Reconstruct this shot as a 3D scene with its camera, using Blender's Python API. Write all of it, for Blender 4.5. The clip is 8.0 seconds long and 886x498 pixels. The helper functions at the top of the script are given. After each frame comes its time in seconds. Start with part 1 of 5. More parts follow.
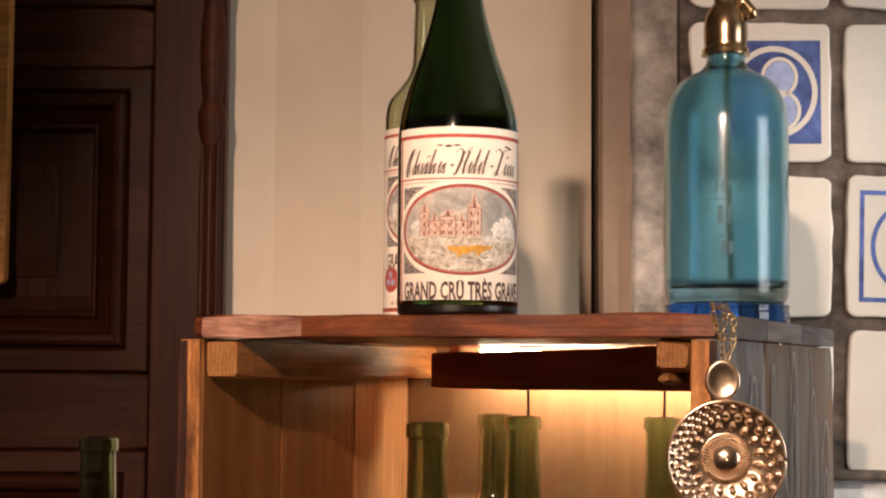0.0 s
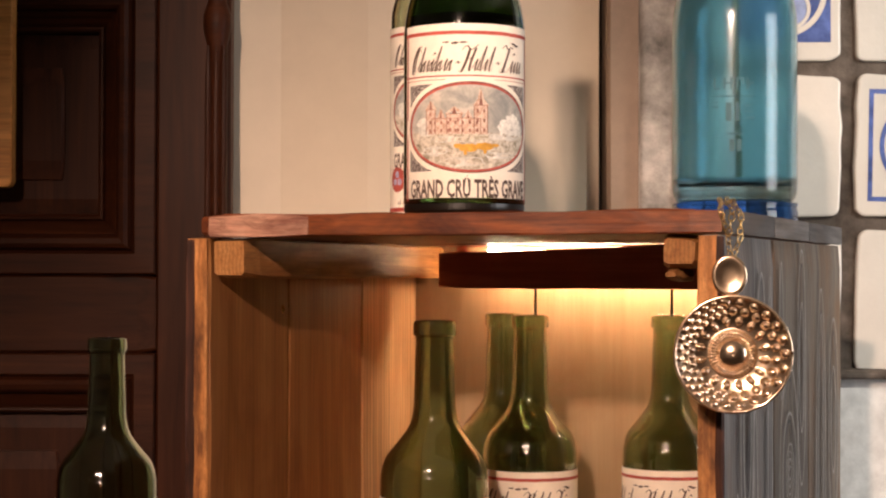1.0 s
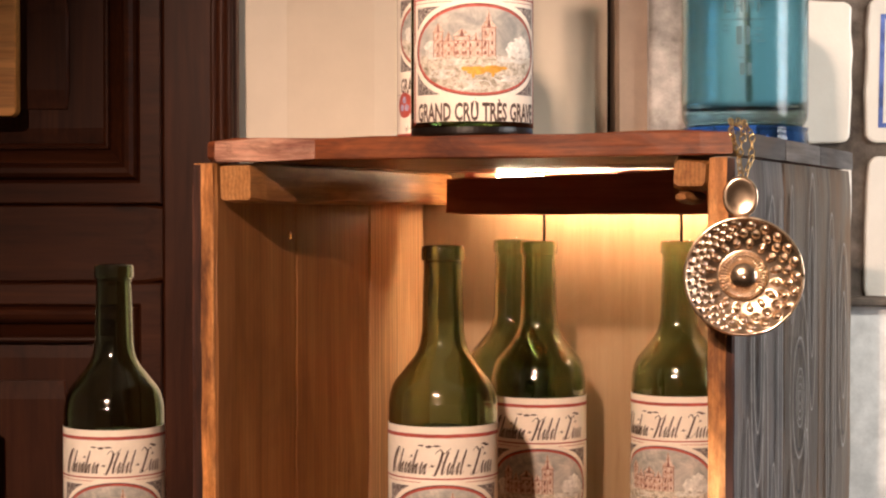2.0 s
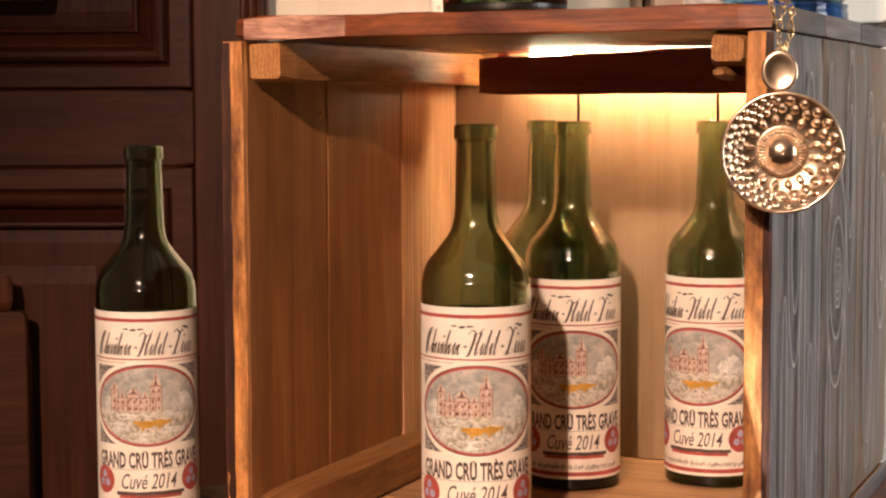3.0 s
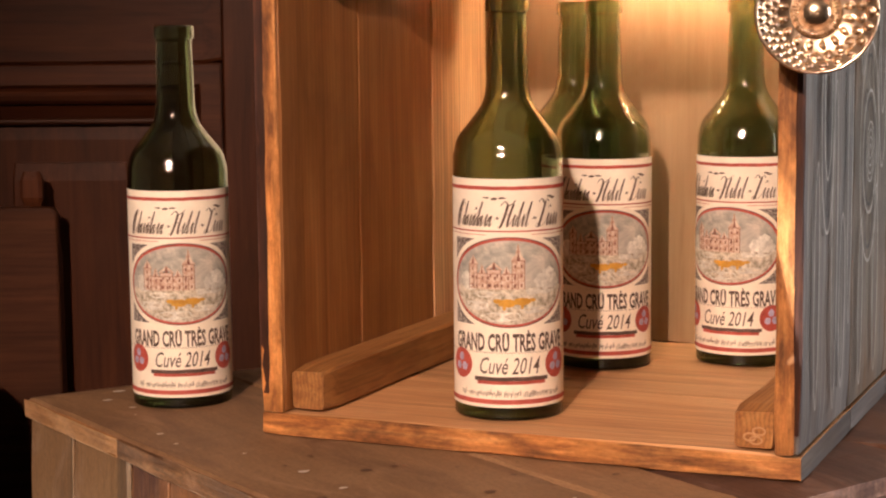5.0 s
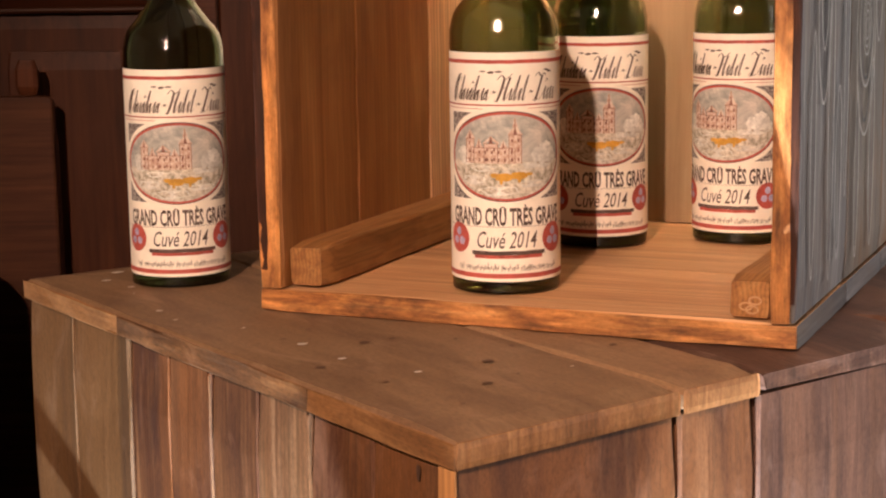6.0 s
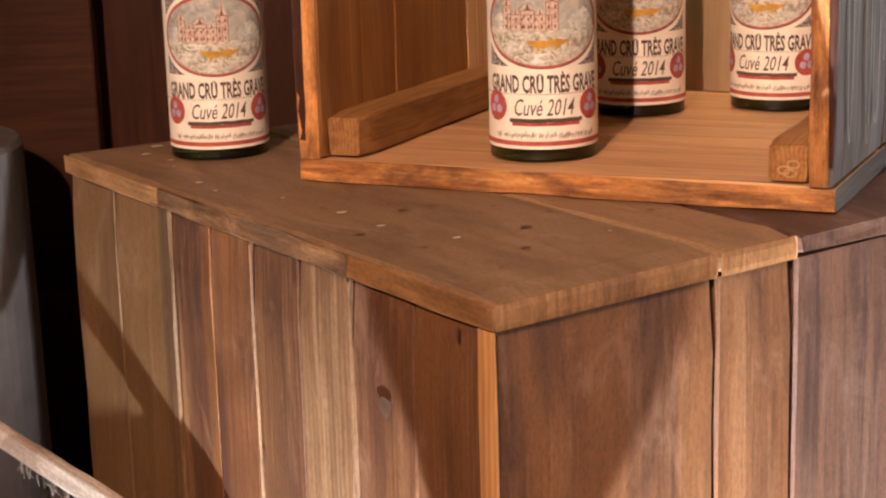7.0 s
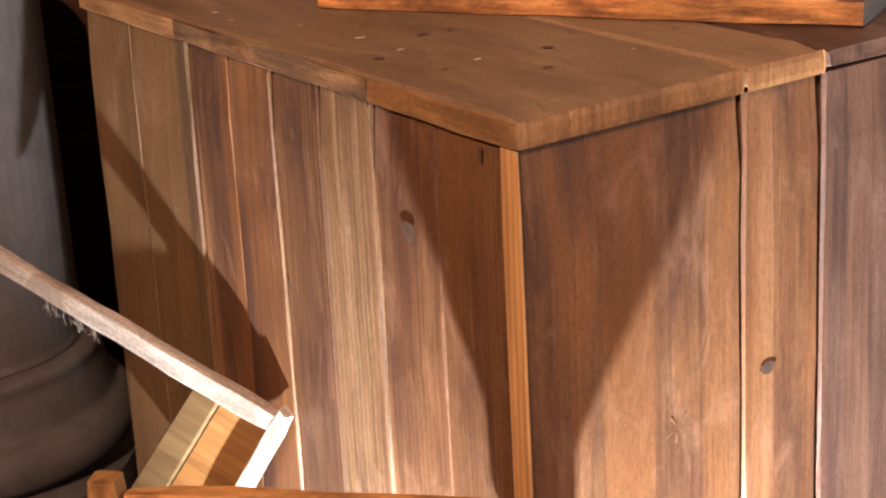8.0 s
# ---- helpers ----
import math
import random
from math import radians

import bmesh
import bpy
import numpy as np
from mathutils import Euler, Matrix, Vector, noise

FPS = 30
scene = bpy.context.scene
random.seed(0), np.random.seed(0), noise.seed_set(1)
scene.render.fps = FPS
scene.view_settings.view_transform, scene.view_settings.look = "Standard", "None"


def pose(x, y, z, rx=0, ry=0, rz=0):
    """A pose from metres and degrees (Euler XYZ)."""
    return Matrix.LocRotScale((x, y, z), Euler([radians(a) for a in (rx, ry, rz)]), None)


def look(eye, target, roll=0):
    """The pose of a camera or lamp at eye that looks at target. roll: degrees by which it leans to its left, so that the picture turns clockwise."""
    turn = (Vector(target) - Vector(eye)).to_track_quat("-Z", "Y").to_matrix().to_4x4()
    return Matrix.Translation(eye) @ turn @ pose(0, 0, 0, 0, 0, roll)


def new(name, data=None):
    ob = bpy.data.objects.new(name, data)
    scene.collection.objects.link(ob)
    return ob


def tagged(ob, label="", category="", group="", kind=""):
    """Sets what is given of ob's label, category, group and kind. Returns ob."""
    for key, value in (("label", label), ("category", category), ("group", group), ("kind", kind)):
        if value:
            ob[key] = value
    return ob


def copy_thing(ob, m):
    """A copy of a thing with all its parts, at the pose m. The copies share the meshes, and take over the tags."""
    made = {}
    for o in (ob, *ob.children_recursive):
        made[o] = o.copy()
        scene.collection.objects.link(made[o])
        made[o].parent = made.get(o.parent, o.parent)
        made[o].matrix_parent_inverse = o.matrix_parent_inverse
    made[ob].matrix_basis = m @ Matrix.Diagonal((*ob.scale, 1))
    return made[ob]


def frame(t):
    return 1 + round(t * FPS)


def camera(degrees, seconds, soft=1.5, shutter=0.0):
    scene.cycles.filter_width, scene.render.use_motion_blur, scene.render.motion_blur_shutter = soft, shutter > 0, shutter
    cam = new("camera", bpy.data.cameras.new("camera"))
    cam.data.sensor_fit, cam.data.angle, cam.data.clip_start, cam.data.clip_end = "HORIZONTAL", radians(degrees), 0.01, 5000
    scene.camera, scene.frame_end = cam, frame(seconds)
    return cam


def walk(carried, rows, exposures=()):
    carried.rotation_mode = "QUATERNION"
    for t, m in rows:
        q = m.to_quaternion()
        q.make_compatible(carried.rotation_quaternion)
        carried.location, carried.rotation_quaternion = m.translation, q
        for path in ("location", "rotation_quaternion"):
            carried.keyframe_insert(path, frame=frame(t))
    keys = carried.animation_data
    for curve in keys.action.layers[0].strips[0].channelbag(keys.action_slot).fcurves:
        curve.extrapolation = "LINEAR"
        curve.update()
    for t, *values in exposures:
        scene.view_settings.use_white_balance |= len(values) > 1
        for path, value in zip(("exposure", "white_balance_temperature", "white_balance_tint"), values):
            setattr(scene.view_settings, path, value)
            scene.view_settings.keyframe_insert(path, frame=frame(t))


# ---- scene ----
cam = camera(28.0, 8.0, soft=2.2)
PATH = [
    (0.0, 0.0000, 0.0000, 1.5449, 0.000, 3.869, -0.401),
    (0.5, 0.0008, 0.0015, 1.5422, 0.195, 2.496, -0.400),
    (1.0, 0.0016, 0.0027, 1.5383, 0.299, 0.890, -0.137),
    (1.2, 0.0015, 0.0040, 1.5367, 0.302, 0.434, -0.095),
    (2.3, 0.0006, 0.0148, 1.5279, 0.766, -2.146, 0.146),
    (2.5, 0.0005, 0.0167, 1.5263, 1.036, -2.979, 0.180),
    (3.0, 0.0004, 0.0266, 1.5212, 1.561, -4.667, 0.239),
    (3.5, -0.0002, 0.0293, 1.5188, 2.083, -5.412, 0.349),
    (4.0, 0.0012, 0.0244, 1.5154, 2.338, -5.926, 0.385),
    (4.2, 0.0002, 0.0238, 1.5120, 2.335, -6.090, 0.420),
    (5.3, -0.0080, 0.0206, 1.4690, 2.187, -7.352, 0.670),
    (5.5, -0.0094, 0.0200, 1.4642, 1.917, -7.861, 0.684),
    (6.0, -0.0058, 0.0162, 1.4569, 2.140, -9.758, 0.855),
    (6.5, -0.0058, 0.0116, 1.4523, 2.759, -11.501, 1.077),
    (7.0, -0.0054, 0.0095, 1.4465, 3.244, -13.440, 1.652),
    (7.5, -0.0047, 0.0088, 1.4408, 3.062, -15.628, 2.244),
    (8.0, -0.0054, 0.0181, 1.4275, 3.681, -18.254, 3.008),
]
EXPOSURES = [(0.0, -0.40), (1.0, -0.30), (2.5, 0.05), (4.0, 0.2), (5.5, 0.15), (8.0, 0.1)]
walk(cam, [(t, pose(x, y, z, 90 + pitch, roll, yaw)) for t, x, y, z, yaw, pitch, roll in PATH], EXPOSURES)

# ---- light: dim warm room, small ceiling spots in front, a strip lamp in the crate, a floor uplight ----
world = bpy.data.worlds.new("world")
scene.world = world
world.use_nodes = True
world.node_tree.nodes["Background"].inputs[0].default_value = (0.95, 0.87, 0.80, 1)
world.node_tree.nodes["Background"].inputs[1].default_value = 0.080


def spot(name, eye, target, watts, colour, cone=60, radius=0.02, blend=0.4):
    data = bpy.data.lights.new(name, "SPOT")
    data.energy, data.color, data.spot_size, data.spot_blend, data.shadow_soft_size = watts, colour, radians(cone), blend, radius
    ob = new(name, data)
    ob.matrix_world = look(eye, target)
    return ob


def area(name, eye, target, watts, colour, sx, sy):
    data = bpy.data.lights.new(name, "AREA")
    data.energy, data.color, data.shape, data.size, data.size_y = watts, colour, "RECTANGLE", sx, sy
    ob = new(name, data)
    ob.matrix_world = look(eye, target)
    return ob


WARM = (1.0, 0.675, 0.50)
spot("ceiling_spot_key", (-0.45, -0.95, 2.335), (-0.10, 1.32, 1.23), 262, WARM, 36, 0.035, 0.7)
spot("ceiling_spot_left", (-0.72, -0.75, 2.32), (-0.16, 1.35, 1.22), 62, (1.0, 0.72, 0.55), 27, 0.040, 0.5)
spot("ceiling_spot_wall", (-0.387, -0.95, 2.347), (0.060, 1.98, 1.81), 240, (1.0, 0.71, 0.54), 19.5, 0.03, 0.7)
# added fill panel at the right, no window there; lifts shadows and the right-hand sides
area("right_fill", (1.95, 0.62, 1.65), (0.25, 1.35, 1.45), 21, (0.97, 0.95, 0.95), 0.7, 1.1)
spot("tile_spot", (1.05, 0.65, 2.3), (0.58, 1.9, 1.47), 62, (1.0, 0.93, 0.82), 40, 0.04, 0.6)
spot("floor_uplight", (-0.07, 0.68, 0.470), (0.00, 1.06, 0.75), 298, (0.89, 0.96, 1.03), 78, 0.009, 1.0)

# ---- materials ----


class Nodes:
    def __init__(self, name):
        self.mat = bpy.data.materials.new(name)
        self.mat.use_nodes = True
        self.tree = self.mat.node_tree
        self.bsdf = self.tree.nodes["Principled BSDF"]

    def add(self, kind, values=None, **attrs):
        n = self.tree.nodes.new(kind)
        for k, v in attrs.items():
            setattr(n, k, v)
        for k, v in (values or {}).items():
            n.inputs[k].default_value = v
        return n

    def link(self, a, b):
        self.tree.links.new(a, b)

    def setv(self, **values):
        for k, v in values.items():
            self.bsdf.inputs[k.replace("_", " ")].default_value = v

    def coords(self, scale, shift=True):
        tc = self.add("ShaderNodeTexCoord")
        mp = self.add("ShaderNodeMapping")
        mp.inputs["Scale"].default_value = scale
        self.link(tc.outputs["Object"], mp.inputs["Vector"])
        if shift:
            info = self.add("ShaderNodeObjectInfo")
            mul = self.add("ShaderNodeMath", {1: 53.0}, operation="MULTIPLY")
            self.link(info.outputs["Random"], mul.inputs[0])
            comb = self.add("ShaderNodeCombineXYZ")
            for k in range(3):
                self.link(mul.outputs[0], comb.inputs[k])
            self.link(comb.outputs[0], mp.inputs["Location"])
        return mp.outputs[0]

    def noise(self, vec, scale, detail=6, rough=0.6, distortion=0.0):
        n = self.add("ShaderNodeTexNoise", {"Scale": scale, "Detail": detail, "Roughness": rough, "Distortion": distortion})
        self.link(vec, n.inputs["Vector"])
        return n.outputs["Fac"]

    def ramp(self, fac, stops):
        r = self.add("ShaderNodeValToRGB")
        el = r.color_ramp.elements
        while len(el) < len(stops):
            el.new(0.5)
        for e, (p, c) in zip(el, stops):
            e.position, e.color = p, (*c, 1) if len(c) == 3 else c
        self.link(fac, r.inputs[0])
        return r.outputs[0]

    def mix(self, fac, a, b, blend="MIX"):
        m = self.add("ShaderNodeMix", data_type="RGBA", blend_type=blend)
        for sock, v in ((m.inputs[0], fac), (m.inputs[6], a), (m.inputs[7], b)):
            if isinstance(v, (int, float)):
                sock.default_value = v
            elif isinstance(v, tuple):
                sock.default_value = (*v, 1)
            else:
                self.link(v, sock)
        return m.outputs[2]

    def bump(self, height, strength, distance):
        b = self.add("ShaderNodeBump", {"Strength": strength, "Distance": distance})
        self.link(height, b.inputs["Height"])
        self.link(b.outputs[0], self.bsdf.inputs["Normal"])


def g3(v):
    return (v, v, v)


def wood(name, dark, mid, light, stain, stain_at=0.58, rough=0.6, grain=1.0, coarse=0.0012, specular=0.3, lines=0.7, zoom=1.0, grit=0.0, streaks=0.0):
    """Sawn or planed wood whose grain runs along the local x axis."""
    n = Nodes(name)
    long_ = n.coords(tuple(zoom * q for q in (1.6, 16, 16)))
    fine = n.coords(tuple(zoom * q for q in (5, 190, 190)))
    blot = n.coords(tuple(zoom * q for q in (2.0, 6, 6)))
    a = n.noise(long_, 2.2 * grain, 7, 0.62, 1.2)
    base = n.ramp(a, [(0.28, dark), (0.5, mid), (0.72, light)])
    rings = n.add("ShaderNodeTexWave", {"Scale": 6.5 * grain, "Distortion": 7.0, "Detail": 3.0, "Detail Scale": 0.6, "Detail Roughness": 0.6}, bands_direction="Y")
    n.link(n.coords(tuple(zoom * q for q in (0.55, 9, 9))), rings.inputs["Vector"])
    ring = n.ramp(rings.outputs["Fac"], [(0.0, g3(1.05)), (0.55, g3(0.95)), (0.88, g3(0.6)), (1.0, g3(0.78))])
    col = n.mix(lines, base, ring, "MULTIPLY")
    f = n.noise(fine, 1.0, 4, 0.7)
    col = n.mix(min(1.0, lines + 0.05), col, n.ramp(f, [(0.3, g3(0.55)), (0.52, g3(1.0)), (0.75, g3(1.18))]), "MULTIPLY")
    s = n.noise(blot, 2.6, 5, 0.62, 0.6)
    col = n.mix(n.ramp(s, [(stain_at - 0.1, g3(0.0)), (stain_at + 0.12, g3(0.85))]), col, stain)
    knots = n.add("ShaderNodeTexVoronoi", {"Scale": 4.2, "Randomness": 1.0})
    n.link(n.coords((0.9, 3.2, 3.2)), knots.inputs["Vector"])
    col = n.mix(n.ramp(knots.outputs["Distance"], [(0.035, g3(0.75)), (0.085, g3(0.0))]), col, tuple(0.4 * v for v in dark))
    if streaks:
        w = n.noise(n.coords((0.45, 11, 11)), 1.7, 4, 0.55, 0.7)
        col = n.mix(n.ramp(w, [(0.50, g3(0.0)), (0.62, g3(streaks))]), col, (1.15 * mid[0], 1.05 * mid[1], 0.85 * mid[2]))
        u = n.noise(n.coords((0.9, 7, 7)), 1.9, 5, 0.6, 1.0)
        col = n.mix(n.ramp(u, [(0.54, g3(0.0)), (0.66, g3(streaks))]), col, (0.85 * dark[0], 0.80 * dark[1], 0.95 * dark[2]))
        q = n.noise(n.coords((0.7, 26, 26)), 1.6, 3, 0.5, 0.4)
        col = n.mix(n.ramp(q, [(0.64, g3(0.0)), (0.70, g3(0.6 * streaks))]), col, tuple(min(1.0, 1.25 * v) for v in light))
    if grit:
        g = n.noise(n.coords((1.0, 2.2, 2.2)), 210.0, 5, 0.75)
        col = n.mix(grit, col, n.ramp(g, [(0.34, g3(0.45)), (0.52, g3(1.0)), (0.70, g3(1.35))]), "MULTIPLY")
        d = n.noise(n.coords((3.0, 7.0, 7.0)), 4.0, 6, 0.7, 0.8)
        col = n.mix(n.ramp(d, [(0.56, g3(0.0)), (0.70, g3(0.75 * grit))]), col, tuple(min(1.0, 1.5 * v + 0.05) for v in mid))
    info = n.add("ShaderNodeObjectInfo")
    col = n.mix(1.0, col, n.ramp(info.outputs["Random"], [(0.0, g3(0.8)), (1.0, g3(1.12))]), "MULTIPLY")
    n.link(col, n.bsdf.inputs["Base Color"])
    n.setv(Roughness=rough)
    n.bsdf.inputs["Specular IOR Level"].default_value = specular
    h = n.mix(0.5, f, a)
    n.bump(h, 0.55, coarse)
    return n.mat


def plain(name, colour, rough=0.5, metallic=0.0, vary=0.15, scale=40, bump=0.0, specular=0.5):
    n = Nodes(name)
    v = n.noise(n.coords((1, 1, 1)), scale, 6, 0.65)
    w = n.noise(n.coords((1, 1, 1)), scale * 0.13, 4, 0.6)
    col = n.mix(1.0, n.mix(1.0, colour, n.ramp(v, [(0.3, g3(1 - vary)), (0.7, g3(1 + vary))]), "MULTIPLY"), n.ramp(w, [(0.3, g3(1 - vary)), (0.7, g3(1 + vary))]), "MULTIPLY")
    n.link(col, n.bsdf.inputs["Base Color"])
    n.setv(Roughness=rough, Metallic=metallic)
    n.bsdf.inputs["Specular IOR Level"].default_value = specular
    if bump:
        n.bump(v, 0.5, bump)
    return n.mat


def glass(name, colour, rough=0.0, coat=0.0):
    n = Nodes(name)
    n.setv(Base_Color=(*colour, 1), Roughness=rough, IOR=1.5)
    n.bsdf.inputs["Transmission Weight"].default_value = 1.0
    n.bsdf.inputs["Coat Weight"].default_value = coat
    n.bsdf.inputs["Coat Roughness"].default_value = 0.075
    return n.mat


def rim_wood(name):
    """Warm orange sawn edge with dark scorched patches and pale scrapes."""
    return wood(name, (0.30, 0.105, 0.03), (0.60, 0.25, 0.075), (0.74, 0.37, 0.135), (0.055, 0.017, 0.009), 0.54, 0.5, 1.3, 0.0020, 0.3, 0.7, 2.4, 0.45)


M_EDGE = rim_wood("orange_edge_wood")
M_TOP = wood("stained_top_wood", (0.1512, 0.0369, 0.0096), (0.2722, 0.0697, 0.018), (0.4234, 0.123, 0.03), (0.06048, 0.01394, 0.0066), 0.53, 0.42, 1.2, specular=0.5, zoom=2.4)
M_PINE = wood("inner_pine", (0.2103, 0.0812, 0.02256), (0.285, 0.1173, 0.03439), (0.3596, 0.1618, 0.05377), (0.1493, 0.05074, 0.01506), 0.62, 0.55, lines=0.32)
M_FLOOR = wood("crate_floor_pine", (0.45, 0.2232, 0.0978), (0.58, 0.3116, 0.1487), (0.66, 0.3906, 0.204), (0.3, 0.1488, 0.068), 0.66, 0.55)
M_CLEAT = wood("cleat_pine", (0.2851, 0.1122, 0.03175), (0.3861, 0.1724, 0.05397), (0.4597, 0.2244, 0.07938), (0.184, 0.06411, 0.01905), 0.62, 0.6, zoom=1.8)
M_BACK = wood("back_panel_pine", (0.25, 0.150, 0.078), (0.31, 0.200, 0.108), (0.36, 0.245, 0.145), (0.22, 0.125, 0.062), 0.60, 0.6, 0.55, lines=0.10)
M_GREY = wood("weathered_grey_wood", (0.062, 0.056, 0.058), (0.19, 0.175, 0.175), (0.33, 0.295, 0.27), (0.15, 0.105, 0.08), 0.60, 0.6, 0.8, 0.0016, lines=0.95)
M_GREYBROWN = wood("weathered_brown_grey_wood", (0.12, 0.095, 0.08), (0.215, 0.175, 0.145), (0.34, 0.28, 0.225), (0.20, 0.11, 0.055), 0.56, 0.6, 0.8, 0.0016, lines=0.95)
M_CHIP = wood("chipped_pink_wood", (0.504, 0.24, 0.168), (0.672, 0.36, 0.252), (0.792, 0.504, 0.372), (0.156, 0.048, 0.036), 0.54, 0.7, 2.2, 0.004, zoom=2.0)
M_BATTEN = wood("dark_batten", (0.352, 0.1122, 0.063), (0.48, 0.1564, 0.0864), (0.608, 0.2125, 0.117), (0.256, 0.0782, 0.0468), 0.6, 0.45)
M_BOXTOP = wood("worn_brown_lid", (0.205, 0.114, 0.058), (0.242, 0.137, 0.072), (0.275, 0.160, 0.086), (0.150, 0.080, 0.044), 0.56, 0.66, 0.6, 0.0016, 0.25, 0.08, 1.6, 0.45)
M_BOXA = wood("old_brown_boards", (0.09828, 0.0386, 0.01537), (0.1596, 0.06829, 0.02882), (0.2374, 0.1173, 0.05636), (0.05895, 0.02375, 0.01409), 0.52, 0.6, 1.2, 0.0018, 0.25, 0.75, 0.9, 0.5, 0.65)
M_BOXB = wood("old_tan_boards", (0.1216, 0.05482, 0.02364), (0.1976, 0.1046, 0.05121), (0.2736, 0.1623, 0.08865), (0.0684, 0.03029, 0.01838), 0.55, 0.6, 1.1, 0.0018, 0.25, 0.75, 0.9, 0.5, 0.65)
M_BOXDARK = wood("dark_purple_brown_boards", (0.07125, 0.03421, 0.02229), (0.114, 0.05702, 0.03901), (0.1615, 0.08744, 0.05944), (0.0475, 0.02281, 0.01672), 0.54, 0.6, 1.2, 0.0018, 0.25, 0.75, 0.9, 0.5, 0.65)
M_SCORCH = wood("scorched_black_wood", (0.03, 0.010, 0.006), (0.06, 0.019, 0.010), (0.14, 0.045, 0.018), (0.02, 0.007, 0.005), 0.56, 0.55, 1.6, 0.002, 0.3, 0.6, 2.6)
M_TIPEDGE = wood("tan_box_cleat", (0.1177, 0.06683, 0.02699), (0.165, 0.09744, 0.04165), (0.2061, 0.1278, 0.05897), (0.09418, 0.05003, 0.01966), 0.6, 0.6, 1.0, 0.0014, 0.25, 0.4)
M_LIDEDGE = wood("stained_lid_edge", (0.11, 0.048, 0.02), (0.19, 0.09, 0.038), (0.27, 0.14, 0.06), (0.035, 0.02, 0.015), 0.52, 0.6, 1.3, 0.0024, 0.25, 0.7, 1.4, 0.6)
M_LIDNEAR = wood("orange_lid_edge", (0.20, 0.088, 0.032), (0.29, 0.135, 0.052), (0.35, 0.18, 0.075), (0.11, 0.046, 0.020), 0.60, 0.6, 1.2, 0.002, 0.25, 0.5, 1.4, 0.5)
M_BOXRED = wood("red_brown_stained_boards", (0.0969, 0.0328, 0.01256), (0.1615, 0.06491, 0.02512), (0.2503, 0.1211, 0.05337), (0.04199, 0.01717, 0.01256), 0.49, 0.6, 1.5, 0.0018, 0.25, 0.75, 0.9, 0.5, 0.65)
M_BOXOLIVE = wood("olive_grey_boards", (0.07855, 0.03889, 0.01671), (0.1257, 0.06488, 0.02885), (0.1822, 0.1013, 0.04884), (0.044, 0.02598, 0.013), 0.52, 0.6, 1.0, 0.0018, 0.25, 0.75, 0.9, 0.5, 0.65)
M_STRIP = wood("orange_corner_strip", (0.42, 0.19, 0.07), (0.55, 0.27, 0.10), (0.62, 0.34, 0.15), (0.26, 0.12, 0.05), 0.7, 0.6)
M_PALE = wood("pale_plank", (0.3427, 0.2671, 0.2192), (0.5484, 0.4526, 0.384), (0.7883, 0.6683, 0.5826), (0.2742, 0.1885, 0.1441), 0.56, 0.65, 1.0, 0.002, 0.25, 0.7, 1.0, 0.6)
M_TIPWOOD = wood("orange_brown_box_bottom", (0.1789, 0.07429, 0.02254), (0.2686, 0.1187, 0.03703), (0.3471, 0.1654, 0.05681), (0.1343, 0.05175, 0.01863), 0.6, 0.6, 1.0, 0.0014, 0.25, 0.5)
M_CABINET = wood("dark_cabinet_wood", (0.03035, 0.008835, 0.00369), (0.04641, 0.01311, 0.005084), (0.06605, 0.01916, 0.007134), (0.02321, 0.007161, 0.003444), 0.6, 0.5, 0.8, 0.0006, 0.12)
M_CHEST = wood("red_brown_chest_wood", (0.04125, 0.01375, 0.0066), (0.0605, 0.0198, 0.0088), (0.077, 0.0264, 0.01155), (0.033, 0.011, 0.00605), 0.6, 0.55, 0.8, 0.0006, 0.12)
M_PLAQUE = wood("orange_plaque_wood", (0.46, 0.18, 0.04), (0.60, 0.26, 0.07), (0.68, 0.32, 0.09), (0.40, 0.15, 0.04), 0.7, 0.4)
M_TRIM = plain("brown_painted_trim", (0.24, 0.165, 0.115), 0.5, vary=0.12)
M_BASE = plain("grey_brown_paint", (0.105, 0.086, 0.080), 0.55, vary=0.2)
M_WALL = plain("cream_plaster", (0.61, 0.515, 0.405), 0.85, vary=0.045, scale=14, bump=0.0006, specular=0.2)
M_STONE = plain("grey_stone", (0.33, 0.305, 0.285), 0.85, vary=0.6, scale=22, bump=0.006, specular=0.2)
M_GROUT = plain("grey_brown_grout", (0.110, 0.090, 0.076), 0.9, vary=0.55, scale=38, bump=0.006, specular=0.2)
M_TILE = plain("white_glazed_tile", (0.76, 0.72, 0.66), 0.16, vary=0.06, scale=11, bump=0.0035)
M_BLUE = plain("cobalt_glaze", (0.085, 0.13, 0.36), 0.25, vary=0.5, scale=45)
M_PALEBLUE = plain("pale_blue_glaze", (0.30, 0.36, 0.58), 0.25, vary=0.3, scale=40)
M_MARBLE = plain("pale_marble", (0.72, 0.72, 0.71), 0.3, vary=0.2, scale=50)
M_ROOM = plain("room_wall_paint", (0.50, 0.40, 0.30), 0.85, vary=0.1, scale=8)
M_GROUND = wood("floor_boards", (0.10, 0.06, 0.035), (0.16, 0.10, 0.06), (0.21, 0.14, 0.09), (0.08, 0.05, 0.03), 0.6, 0.5)
M_GAPSHADE = plain("gap_shade", (0.03, 0.018, 0.012), 0.8)
M_BASEGREEN = glass("thick_base_glass", (0.10, 0.17, 0.06))
M_GREEN = glass("olive_green_glass", (0.51, 0.62, 0.44), 0.0, 0.6)
M_DEEPGREEN = glass("deep_green_glass", (0.10, 0.20, 0.05), 0.0, 0.6)
M_PALEGREEN = glass("pale_green_glass", (0.80, 0.82, 0.64), 0.0, 0.5)
